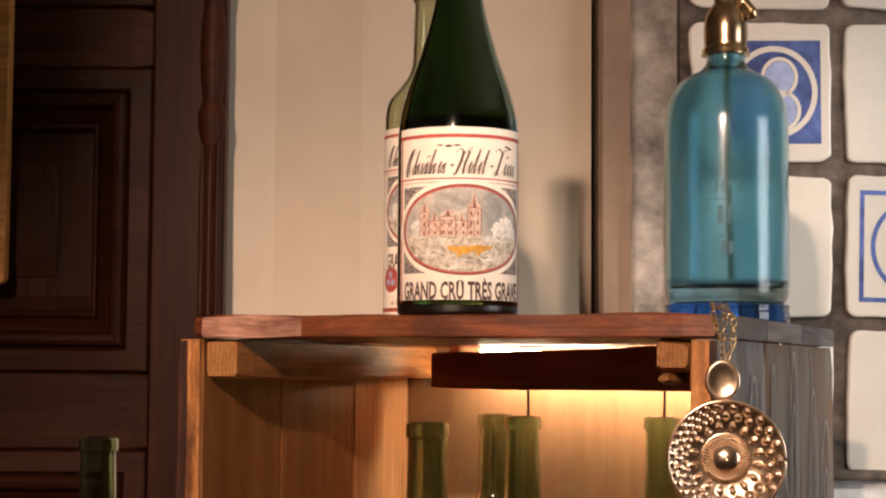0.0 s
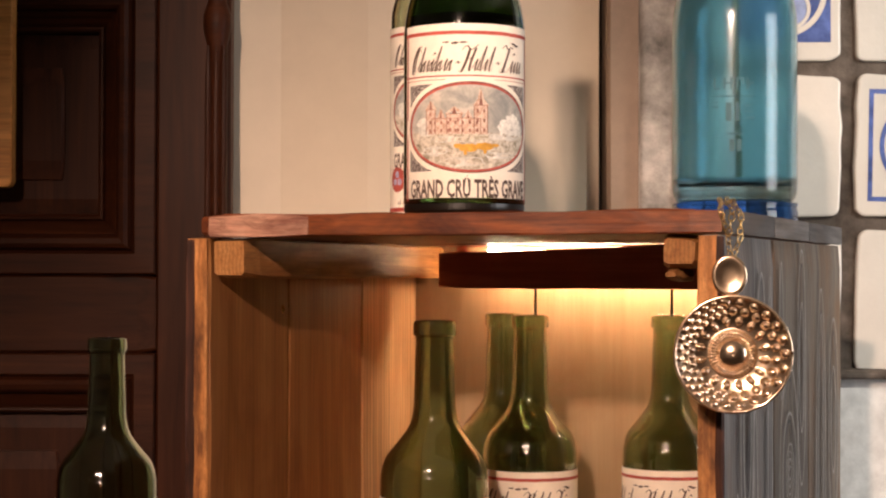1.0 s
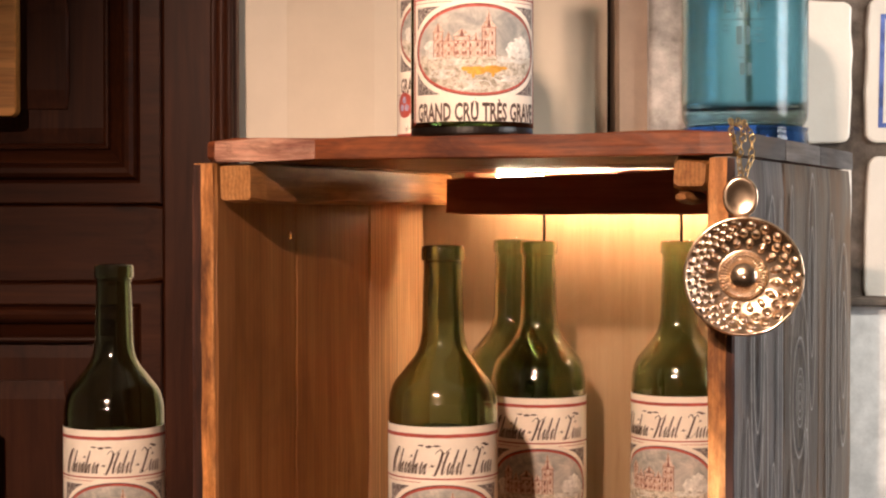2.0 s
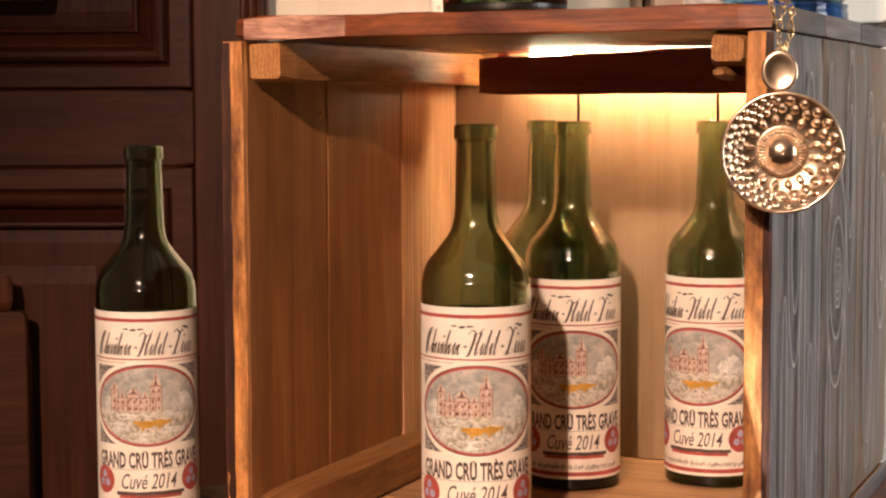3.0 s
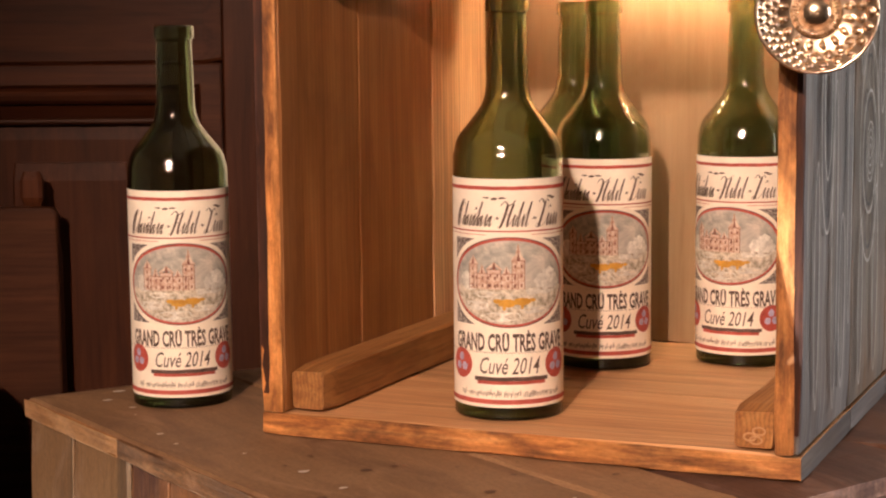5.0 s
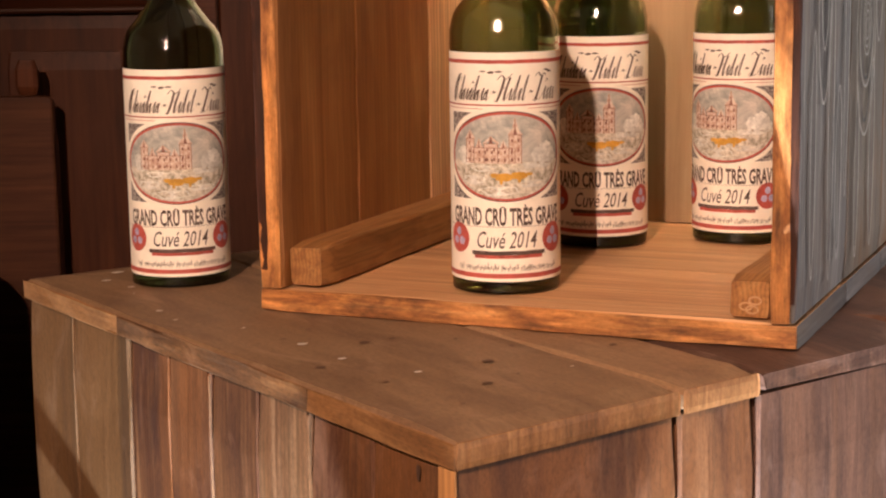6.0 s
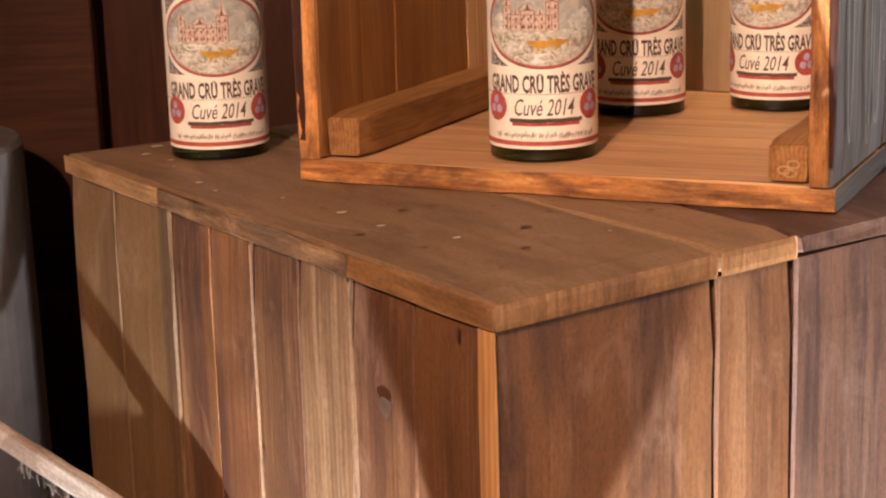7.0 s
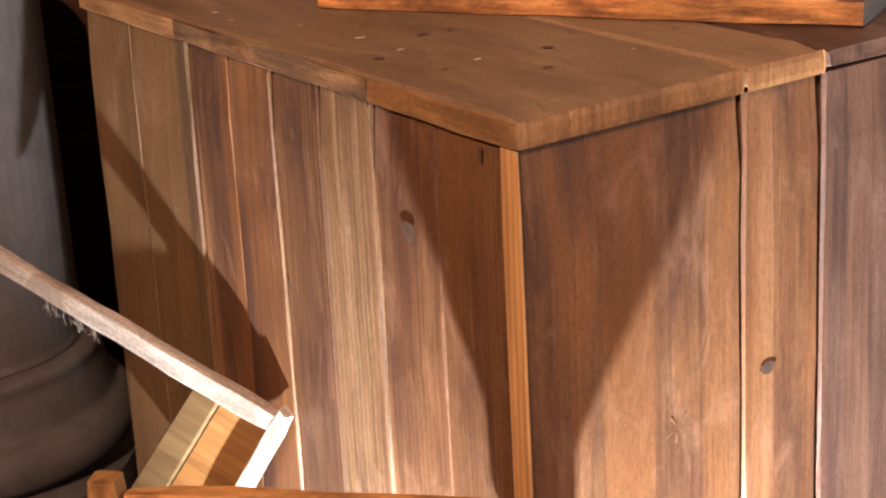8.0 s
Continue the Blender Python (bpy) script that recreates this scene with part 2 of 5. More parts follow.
M_TURQUOISE = glass("turquoise_glass", (0.38, 0.68, 0.80), 0.16, 0.08)
M_COBALT = glass("cobalt_glass_foot", (0.03, 0.13, 0.50))
M_TUBE = plain("yellowed_tube", (0.34, 0.36, 0.22), 0.4)
M_WINE = plain("dark_residue", (0.008, 0.006, 0.005), 0.3)
M_BRASS = plain("worn_brass_cap", (0.62, 0.44, 0.26), 0.22, 1.0, 0.2, 60)
M_CHAIN = plain("gold_chain_metal", (0.80, 0.58, 0.28), 0.2, 1.0, 0.1)
M_SILVER = plain("polished_silver", (0.88, 0.68, 0.50), 0.22, 1.0, 0.15, 70)
M_ROD = plain("dark_wire", (0.12, 0.08, 0.05), 0.4, 0.8)
M_PAPER = plain("cream_label_paper", (0.88, 0.80, 0.69), 0.6, vary=0.07, scale=70, specular=0.25)
M_RED = plain("brick_red_ink", (0.42, 0.085, 0.065), 0.55, vary=0.25, scale=150, specular=0.25)
M_INK = plain("brown_black_ink", (0.095, 0.064, 0.053), 0.55, vary=0.3, scale=200, specular=0.25)
M_CASTLELINE = plain("castle_line_ink", (0.24, 0.11, 0.085), 0.6, vary=0.3, scale=200, specular=0.25)
M_OCHRE = plain("ochre_wash", (0.58, 0.31, 0.05), 0.6, vary=0.25, scale=250, specular=0.25)
M_SEALBLUE = plain("seal_blue_ink", (0.40, 0.36, 0.52), 0.6, vary=0.3, scale=200, specular=0.25)
M_CLOUD = plain("cloud_wash", (0.62, 0.60, 0.55), 0.6, vary=0.3, scale=300, specular=0.25)


def print_mat(name, a, b, c, scale, detail=5):
    n = Nodes(name)
    v = n.noise(n.coords((1, 1, 1), False), scale, detail, 0.7, 0.5)
    n.link(n.ramp(v, [(0.32, a), (0.5, b), (0.66, c)]), n.bsdf.inputs["Base Color"])
    n.setv(Roughness=0.6)
    n.bsdf.inputs["Specular IOR Level"].default_value = 0.25
    return n.mat


M_SKY = print_mat("sky_wash", (0.19, 0.205, 0.205), (0.40, 0.385, 0.35), (0.64, 0.58, 0.51), 46)
M_CASTLE = print_mat("castle_print", (0.40, 0.23, 0.17), (0.56, 0.41, 0.33), (0.68, 0.57, 0.48), 330, 3)
M_FIELD = print_mat("field_wash", (0.20, 0.17, 0.12), (0.50, 0.45, 0.37), (0.72, 0.66, 0.57), 230, 3)
M_ORNAMENT = print_mat("ornament_ink", (0.045, 0.035, 0.035), (0.20, 0.16, 0.15), (0.62, 0.57, 0.5), 620, 2)


def emitter(name, colour, strength):
    n = Nodes(name)
    n.setv(Base_Color=(*colour, 1))
    n.bsdf.inputs["Emission Color"].default_value = (*colour, 1)
    n.bsdf.inputs["Emission Strength"].default_value = strength
    return n.mat


M_LAMP = emitter("strip_lamp_glow", (1.0, 0.82, 0.54), 110.0)

# ---- mesh helpers ----


def finish(bm, name, material, smooth=False):
    me = bpy.data.meshes.new(name)
    bm.normal_update()
    bm.to_mesh(me)
    bm.free()
    me.materials.append(material)
    if smooth:
        for p in me.polygons:
            p.use_smooth = True
    return me


def part(name, bm, material, parent=None, label="", m=None, smooth=False):
    ob = new(name, finish(bm, name, material, smooth))
    if parent:
        ob.parent = parent
    if m is not None:
        ob.matrix_basis = m
    if label:
        tagged(ob, label)
    return ob


def thing(name, m, label, category, group=""):
    ob = new(name)
    ob.empty_display_size = 0.02
    ob.matrix_basis = m
    return tagged(ob, label, category, group)


def plank_bm(length, width, thick, chamfer=0.0015, wobble=0.0006, seed=0, steps=0):
    """A board along x with chamfered, slightly uneven edges."""
    bm = bmesh.new()
    steps = steps or max(4, min(26, int(length / 0.02)))
    c = min(chamfer, width * 0.3, thick * 0.3)
    a, b = width / 2, thick / 2
    ring = [(-a + c, -b), (a - c, -b), (a, -b + c), (a, b - c), (a - c, b), (-a + c, b), (-a, b - c), (-a, -b + c)]
    rows = []
    for i in range(steps + 1):
        x = -length / 2 + length * i / steps
        end = c if i in (0, steps) else 0
        row = []
        for k, (y, z) in enumerate(ring):
            d = noise.noise_vector(Vector((x * 22 + seed * 7.3, k * 1.7 + seed, y * 30)))
            sy, sz = (1 - end / a, 1 - end / b)
            row.append(bm.verts.new((x + d.x * wobble * 0.5, y * sy + d.y * wobble, z * sz + d.z * wobble)))
        rows.append(row)
    for r0, r1 in zip(rows, rows[1:]):
        for k in range(8):
            bm.faces.new((r0[k], r1[k], r1[(k + 1) % 8], r0[(k + 1) % 8]))
    bm.faces.new(rows[0])
    bm.faces.new(rows[-1][::-1])
    bmesh.ops.recalc_face_normals(bm, faces=bm.faces[:])
    return bm


TURN = {"x": Matrix.Identity(4), "y": Matrix.Rotation(radians(90), 4, "Z"), "z": Matrix.Rotation(radians(-90), 4, "Y")}
SEED = [0]


def board(name, lo, hi, grain, material, parent=None, label="", chamfer=0.0015, wobble=0.0006, extra=None):
    """A board that fills the box lo..hi of its parent, with the grain along one of its axes."""
    SEED[0] += 1
    d = [h - l for l, h in zip(lo, hi)]
    size = {"x": (d[0], d[1], d[2]), "y": (d[1], d[0], d[2]), "z": (d[2], d[1], d[0])}[grain]
    mid = Matrix.Translation([(l + h) / 2 for l, h in zip(lo, hi)])
    m = mid @ TURN[grain]
    if extra is not None:
        m = extra @ m
    return part(name, plank_bm(*size, chamfer, wobble, SEED[0]), material, parent, label, m)


def lathe_bm(profile, seg=64):
    """Turns (radius, height) pairs round the z axis."""
    bm = bmesh.new()
    rows = []
    for r, z in profile:
        if r < 1e-6:
            rows.append([bm.verts.new((0, 0, z))])
        else:
            rows.append([bm.verts.new((r * math.cos(2 * math.pi * k / seg), r * math.sin(2 * math.pi * k / seg), z)) for k in range(seg)])
    for a, b in zip(rows, rows[1:]):
        for k in range(seg):
            n = (k + 1) % seg
            if len(a) == 1 and len(b) > 1:
                bm.faces.new((a[0], b[k], b[n]))
            elif len(b) == 1 and len(a) > 1:
                bm.faces.new((a[k], b[0], a[n]))
            elif len(a) > 1:
                bm.faces.new((a[k], b[k], b[n], a[n]))
    bmesh.ops.recalc_face_normals(bm, faces=bm.faces[:])
    return bm


def smooth_profile(points, per=5):
    """Catmull-Rom through (radius, height) points."""
    p = [Vector(q) for q in points]
    out = []
    for i in range(len(p) - 1):
        a, b, c, d = p[max(i - 1, 0)], p[i], p[i + 1], p[min(i + 2, len(p) - 1)]
        for k in range(per):
            t = k / per
            out.append(0.5 * (2 * b + (c - a) * t + (2 * a - 5 * b + 4 * c - d) * t * t + (3 * b - a - 3 * c + d) * t ** 3))
    out.append(p[-1])
    return [(max(v.x, 0), v.y) for v in out]


def tube_bm(points, radius, seg=10, bm=None):
    bm = bm or bmesh.new()
    rows = []
    pts = [Vector(p) for p in points]
    for i, p in enumerate(pts):
        d = (pts[min(i + 1, len(pts) - 1)] - pts[max(i - 1, 0)]).normalized()
        a = d.orthogonal().normalized()
        b = d.cross(a)
        rows.append([bm.verts.new(p + radius * (math.cos(2 * math.pi * k / seg) * a + math.sin(2 * math.pi * k / seg) * b)) for k in range(seg)])
    for r0, r1 in zip(rows, rows[1:]):
        off = min(range(seg), key=lambda o: (r0[0].co - r1[o].co).length)
        for k in range(seg):
            bm.faces.new((r0[k], r0[(k + 1) % seg], r1[(k + 1 + off) % seg], r1[(k + off) % seg]))
    bm.faces.new(rows[0][::-1])
    bm.faces.new(rows[-1])
    bmesh.ops.recalc_face_normals(bm, faces=bm.faces[:])
    return bm


def slab_bm(outline, depth, bevel=0.0):
    """A plate in the xz plane, its front at y = 0, going back by depth."""
    bm = bmesh.new()
    front = [bm.verts.new((x, 0, z)) for x, z in outline]
    back = [bm.verts.new((x, depth, z)) for x, z in outline]
    bm.faces.new(front)
    bm.faces.new(back[::-1])
    n = len(outline)
    for k in range(n):
        bm.faces.new((front[k], back[k], back[(k + 1) % n], front[(k + 1) % n]))
    bmesh.ops.recalc_face_normals(bm, faces=bm.faces[:])
    if bevel:
        edges = [e for e in bm.edges if all(abs(v.co.y) < 1e-9 for v in e.verts)]
        bmesh.ops.bevel(bm, geom=edges, offset=bevel, segments=2, affect="EDGES", profile=0.5)
    return bm


# ---- the room round the display ----


def wall(name, lo, hi, material, kind="structure"):
    return tagged(board(name, lo, hi, "x", material, None, "", 0.001, 0.0), "plain painted wall closing the room", "wall", kind=kind)


tagged(board("floor", (-2.6, -2.6, -0.06), (2.6, 2.6, 0.0), "y", M_GROUND, None, "", 0.001, 0.0), "dark brown timber floor", "floor", kind="structure")
tagged(board("ceiling", (-2.6, -2.6, 2.6), (2.6, 2.6, 2.66), "x", M_ROOM, None, "", 0.001, 0.0), "plain ceiling", "ceiling", kind="structure")
wall("wall_south", (-2.6, -2.66, 0.0), (2.6, -2.6, 2.6), M_ROOM)
wall("wall_west", (-2.66, -2.6, 0.0), (-2.6, 2.6, 2.6), M_ROOM)
wall("wall_east", (2.6, -2.6, 0.0), (2.66, 2.6, 2.6), M_ROOM)

# cream plaster wall: shallow folds
def plaster(name, line, label):
    bm = bmesh.new()
    m = 44
    cols = []
    for (x0, y0), (x1, y1) in zip(line, line[1:]):
        n = max(4, int((x1 - x0) / 0.012))
        cols += [(x0 + (x1 - x0) * i / n, y0 + (y1 - y0) * i / n) for i in range(n)]
    cols.append(line[-1])
    grid = [[bm.verts.new((x, y + 0.0005 * noise.noise(Vector((x * 30, j * 0.3, 3))), 2.6 * j / m)) for j in range(m + 1)] for x, y in cols]
    for a, b in zip(grid, grid[1:]):
        for j in range(m):
            bm.faces.new((a[j], b[j], b[j + 1], a[j + 1]))
    ext = bmesh.ops.extrude_face_region(bm, geom=bm.faces[:])
    for v in ext["geom"]:
        if isinstance(v, bmesh.types.BMVert):
            v.co.y = 2.08
    bmesh.ops.recalc_face_normals(bm, faces=bm.faces[:])
    return tagged(part(name, bm, M_WALL), label, "wall", kind="structure")


plaster("wall_north", [(-0.2785, 1.992), (-0.1925, 2.008), (-0.0935, 1.990), (0.166, 2.000)], "cream plastered wall with shallow folds behind the crates")
# recessed near-black strip: the shade between plaster and trim is put into its colour
wall("wall_north_gap", (0.166, 2.03, 0.0), (0.176, 2.08, 2.6), M_GAPSHADE)
wall("wall_north_left", (-2.6, 2.10, 0.0), (-0.2785, 2.16, 2.6), M_ROOM)
wall("wall_north_right", (0.1, 2.10, 0.0), (2.6, 2.16, 2.6), M_ROOM)
tagged(board("trim", (0.1725, 1.965, 0.0), (0.211, 2.06, 2.6), "z", M_TRIM, None, "", 0.004, 0.001), "brown painted vertical timber trim", "trim", kind="structure")

# ---- rough grey stone jamb ----
def stone_jamb():
    bm = bmesh.new()
    bmesh.ops.create_grid(bm, x_segments=18, y_segments=120, size=0.5)
    for v in bm.verts:
        u, h = v.co.x + 0.5, (v.co.y + 0.5) * 2.6
        edge = 0.012 * noise.noise(Vector((h * 9, 4, 1))) * u
        v.co = Vector((0.207 + 0.090 * u + edge, 1.935 + 0.05 * (u - 0.4) ** 2 + 0.006 * noise.noise(Vector((u * 4, h * 16, 2))) + 0.003 * noise.noise(Vector((u * 14, h * 50, 2))), h))
    faces = bmesh.ops.extrude_face_region(bm, geom=bm.faces[:])
    for v in faces["geom"]:
        if isinstance(v, bmesh.types.BMVert):
            v.co.y = 2.06
    bmesh.ops.recalc_face_normals(bm, faces=bm.faces[:])
    return tagged(part("wall_jamb", bm, M_STONE, smooth=True), "rough grey stone jamb beside the tiles", "wall", kind="structure")


stone_jamb()

# ---- tiled wall ----
TILE_Y, PITCH = 1.90, 0.1665
tile_wall = tagged(board("wall_tiled", (0.255, TILE_Y + 0.008, 0.0), (1.6, TILE_Y + 0.09, 2.6), "x", M_GROUT, None, "", 0.001, 0.0), "old white glazed tiles with wide grey joints, some painted blue", "wall", kind="structure")
tile_frame = Matrix.Translation(tile_wall.matrix_basis.translation).inverted()


def tile_outline(w, h, r, seed):
    pts = []
    for cx, cz, a0 in ((w - r, h - r, 0), (-w + r, h - r, 90), (-w + r, -h + r, 180), (w - r, -h + r, 270)):
        for k in range(5):
            a = radians(a0 + 22.5 * k)
            pts.append((cx + r * math.cos(a), cz + r * math.sin(a)))
    dense = []
    for i, p in enumerate(pts):
        q = pts[(i + 1) % len(pts)]
        n = 6 if (Vector(p) - Vector(q)).length > 0.03 else 1
        for k in range(n):
            t = k / n
            x, z = p[0] + (q[0] - p[0]) * t, p[1] + (q[1] - p[1]) * t
            dense.append((x + 0.0040 * noise.noise(Vector((x * 26, z * 26, seed))) + 0.0012 * noise.noise(Vector((x * 90, z * 90, seed))), z + 0.0040 * noise.noise(Vector((x * 26, z * 26, seed + 9))) + 0.0012 * noise.noise(Vector((x * 90, z * 90, seed + 9)))))
    return dense


def ring_bm(cx, cz, rx, rz, width, y, bm, seg=48, a0=0, a1=360):
    rows = []
    for k in range(seg + 1):
        a = radians(a0 + (a1 - a0) * k / seg)
        c, s = math.cos(a), math.sin(a)
        rows.append((bm.verts.new((cx + rx * c, y, cz + rz * s)), bm.verts.new((cx + (rx - width) * c, y, cz + (rz - width) * s))))
    for p, q in zip(rows, rows[1:]):
        bm.faces.new((p[0], q[0], q[1], p[1]))


def disc_bm(cx, cz, rx, rz, y, bm, seg=32):
    bm.faces.new([bm.verts.new((cx + rx * math.cos(2 * math.pi * k / seg), y, cz + rz * math.sin(2 * math.pi * k / seg))) for k in range(seg)])


def rect_bm(x0, z0, x1, z1, y, bm):
    bm.faces.new([bm.verts.new(p) for p in ((x0, y, z0), (x1, y, z0), (x1, y, z1), (x0, y, z1))])


def add_tile(cx, cz, seed, kind=""):
    w = PITCH / 2 - 0.0075
    m = tile_frame @ Matrix.Translation((cx, TILE_Y, cz)) @ pose(0, 0, 0, random.uniform(-1.6, 1.6), random.uniform(-1.2, 1.2), random.uniform(-1.8, 1.8))
    tile = part("tile", slab_bm(tile_outline(w, w, 0.012, seed), 0.012, 0.0028), M_TILE, tile_wall, m=m)
    if kind == "scroll":
        bm = bmesh.new()
        rect_bm(-0.042, -0.056, 0.0645, 0.056, -0.0004, bm)
        part("blue_field", bm, M_BLUE, tile, "cobalt blue painted square")
        bm = bmesh.new()
        ring_bm(0.014, 0.0, 0.047, 0.050, 0.006, -0.0008, bm)
        ring_bm(0.020, 0.016, 0.020, 0.022, 0.004, -0.0008, bm)
        ring_bm(0.022, -0.020, 0.021, 0.022, 0.004, -0.0008, bm)
        ring_bm(-0.010, -0.002, 0.017, 0.024, 0.004, -0.0008, bm)
        part("white_scroll", bm, M_TILE, tile, "white scroll ornament on the blue square")
        bm = bmesh.new()
        disc_bm(0.020, 0.016, 0.0155, 0.0175, -0.0007, bm)
        disc_bm(0.022, -0.020, 0.0165, 0.0175, -0.0007, bm)
        part("pale_petals", bm, M_PALEBLUE, tile, "pale blue washed petals")
    elif kind == "square":
        bm = bmesh.new()
        for a, b, c, d in ((-0.062, -0.060, 0.062, -0.055), (-0.062, 0.055, 0.062, 0.060), (-0.062, -0.055, -0.057, 0.055), (0.057, -0.055, 0.062, 0.055)):
            rect_bm(a, b, c, d, -0.0004, bm)
        ring_bm(0, 0, 0.050, 0.052, 0.005, -0.0005, bm)
        part("blue_lines", bm, M_BLUE, tile, "blue painted square and circle outline")


for i in range(5):
    for j in range(6):
        cx, cz = 0.424 + PITCH * (i - 0.5), 1.762 + PITCH * (j - 1.5)
        if cz - PITCH / 2 < 1.40:
            continue
        kind = "scroll" if (i, j) == (0, 2) else "square" if (i, j) == (1, 1) else ""
        add_tile(cx, cz, i * 7 + j * 3, kind)
tagged(board("wall_dado", (0.28, 1.862, 0.0), (1.6, TILE_Y + 0.004, 1.432), "z", M_MARBLE, None, "", 0.003, 0.0005), "pale veined stone dado under the tiles", "wall", kind="structure")
tagged(board("trim_ledge", (0.28, 1.850, 1.433), (1.6, TILE_Y + 0.006, 1.441), "x", M_GROUT, None, "", 0.003, 0.002), "thin grey mortar ledge above the dado", "trim", kind="structure")

# ---- dark panelled cabinet ----
CAB_Y = 1.94
cabinet = thing("cabinet", Matrix.Translation((0, CAB_Y, 0)), "dark-stained panelled wooden cabinet with a turned corner column", "cabinet")
board("body", (-1.4550, 0.0377, 0.0000), (-0.2824, 0.1500, 2.3591), "z", M_CABINET, cabinet, wobble=0.0)
board("stile", (-0.3217, 0.0000, 0.0000), (-0.2409, 0.0323, 2.3591), "z", M_CABINET, cabinet, chamfer=0.003)
board("rail", (-0.6682, 0.0011, 1.4543), (-0.3223, 0.0323, 1.5395), "x", M_CABINET, cabinet, chamfer=0.003)
board("rail", (-0.6682, 0.0011, 1.8725), (-0.3223, 0.0323, 1.9415), "x", M_CABINET, cabinet, chamfer=0.003)
board("stile", (-0.7544, 0.0000, 0.0000), (-0.6688, 0.0323, 2.3591), "z", M_CABINET, cabinet, chamfer=0.003)
BOLECTION = [(0.0000, 0.0129), (0.0000, -0.0032), (0.0016, -0.0048), (0.0221, -0.0054), (0.0242, -0.0032), (0.0257, 0.0000), (0.0269, -0.0032), (0.0291, -0.0092), (0.0334, -0.0119), (0.0388, -0.0102), (0.0426, -0.0043),
             (0.0442, 0.0032), (0.0458, 0.0043), (0.0517, 0.0097), (0.0587, 0.0162), (0.0604, 0.0119), (0.0630, 0.0113), (0.0657, 0.0140), (0.0668, 0.0237), (0.0668, 0.0366)]


def panel(x0, z0, x1, z1, field):
    """A mitred moulding frame round a sunk panel with a raised field."""
    bm = bmesh.new()
    rings = [[bm.verts.new(q) for q in ((x0 + i, y, z0 + i), (x1 - i, y, z0 + i), (x1 - i, y, z1 - i), (x0 + i, y, z1 - i))] for i, y in BOLECTION]
    for a, b in zip(rings, rings[1:]):
        for k in range(4):
            bm.faces.new((a[k], a[(k + 1) % 4], b[(k + 1) % 4], b[k]))
    bmesh.ops.recalc_face_normals(bm, faces=bm.faces[:])
    part("moulding", bm, M_CABINET, cabinet)
    board("panel", (x0 + 0.0625, 0.0232, z0 + 0.0625), (x1 - 0.0625, 0.0375, z1 - 0.0625), "z", M_CABINET, cabinet, chamfer=0.003)
    board("raised_field", (x0 + field, 0.0162, z0 + field), (x1 - field, 0.0243, z1 - field), "z", M_CABINET, cabinet, chamfer=0.004)


panel(-0.6682, 1.5400, -0.3223, 1.8720, 0.1045)
panel(-0.6682, 0.9580, -0.3223, 1.4538, 0.1078)
panel(-0.6682, 1.9420, -0.3223, 2.3052, 0.1045)
column = [(0.0113, 0.8502), (0.0113, 1.7900), (0.0135, 1.7987), (0.0153, 1.8094), (0.0153, 1.8213), (0.0131, 1.8288), (0.0106, 1.8364), (0.0129, 1.8579), (0.0142, 1.8903), (0.0131, 1.9226), (0.0102, 1.9452), (0.0145, 1.9560), (0.0153, 1.9690), (0.0113, 1.9819), (0.0113, 2.3052)]
part("column", lathe_bm([(0, column[0][1])] + column + [(0, column[-1][1])], 28), M_CABINET, cabinet, "turned column with carved rings", Matrix.Translation((-0.2549, -0.0065, 0.0)), True)
for x in (-0.2635, -0.2549, -0.2463):
    board("reed", (x - 0.0030, -0.0205, 0.95), (x + 0.0030, -0.0135, 1.788), "z", M_CABINET, cabinet, chamfer=0.002)

# hung orange plaque in front of the cabinet
plaque = thing("wooden_plaque", Matrix.Translation((-0.4716, CAB_Y - 0.035, 1.633)), "warm orange varnished wooden board with rounded corners", "plaque")
outline = [(0.0, 0.45)] + [(-0.008 + 0.008 * math.cos(radians(-a)), 0.008 + 0.008 * math.sin(radians(-a))) for a in range(0, 91, 15)] + [(-0.30, 0.0), (-0.30, 0.45)]
part("board", slab_bm(outline, 0.018, 0.002), M_PLAQUE, plaque)

# tall dark trunk and grey base at the far left
trunk = thing("storage_chest", Matrix.Translation((-0.4974, 1.900, 0)), "dark brown wooden chest standing in front of the cabinet", "chest")
outline = [(0.0, 0.02)] + [(-0.010 + 0.010 * math.cos(radians(a)), 1.292 + 0.010 * math.sin(radians(a))) for a in range(0, 91, 15)] + [(-0.45, 1.298), (-0.45, 0.02)]
part("front_panel", slab_bm(outline, 0.012, 0.003), M_CHEST, trunk)
board("back_panel", (-0.45, 0.0125, 0.02), (-0.001, 0.028, 1.294), "z", M_CHEST, trunk, chamfer=0.004)
board("latch", (-0.040, 0.003, 1.3025), (-0.016, 0.015, 1.340), "z", M_CABINET, trunk, "short worn wooden catch on the chest top", 0.005, 0.001)
plinth = thing("column_plinth", Matrix.Translation((-0.667, 1.70, 0)), "grey-brown painted round pedestal with a moulded base", "column")
part("shaft", lathe_bm([(0.0, 0.789), (0.144, 0.789), (0.142, 0.796), (0.141, 0.95), (0.139, 1.15), (0.135, 1.156), (0.0, 1.156)], 64), M_BASE, plinth, smooth=False)
part("base_moulding", lathe_bm(smooth_profile([(0.0, 0.0), (0.186, 0.0), (0.186, 0.05), (0.184, 0.60), (0.184, 0.650), (0.172, 0.660), (0.170, 0.673), (0.185, 0.682), (0.190, 0.702), (0.182, 0.721), (0.170, 0.728), (0.166, 0.739), (0.159, 0.767), (0.146, 0.7875), (0.0, 0.7882)], 4), 64), M_BASE, plinth, smooth=True)

# ---- lower crate: the stand ----
Z1 = 1.2
LD, RD = Vector((-0.5997, 0.8002, 0)), Vector((0.7615, 0.6482, 0))
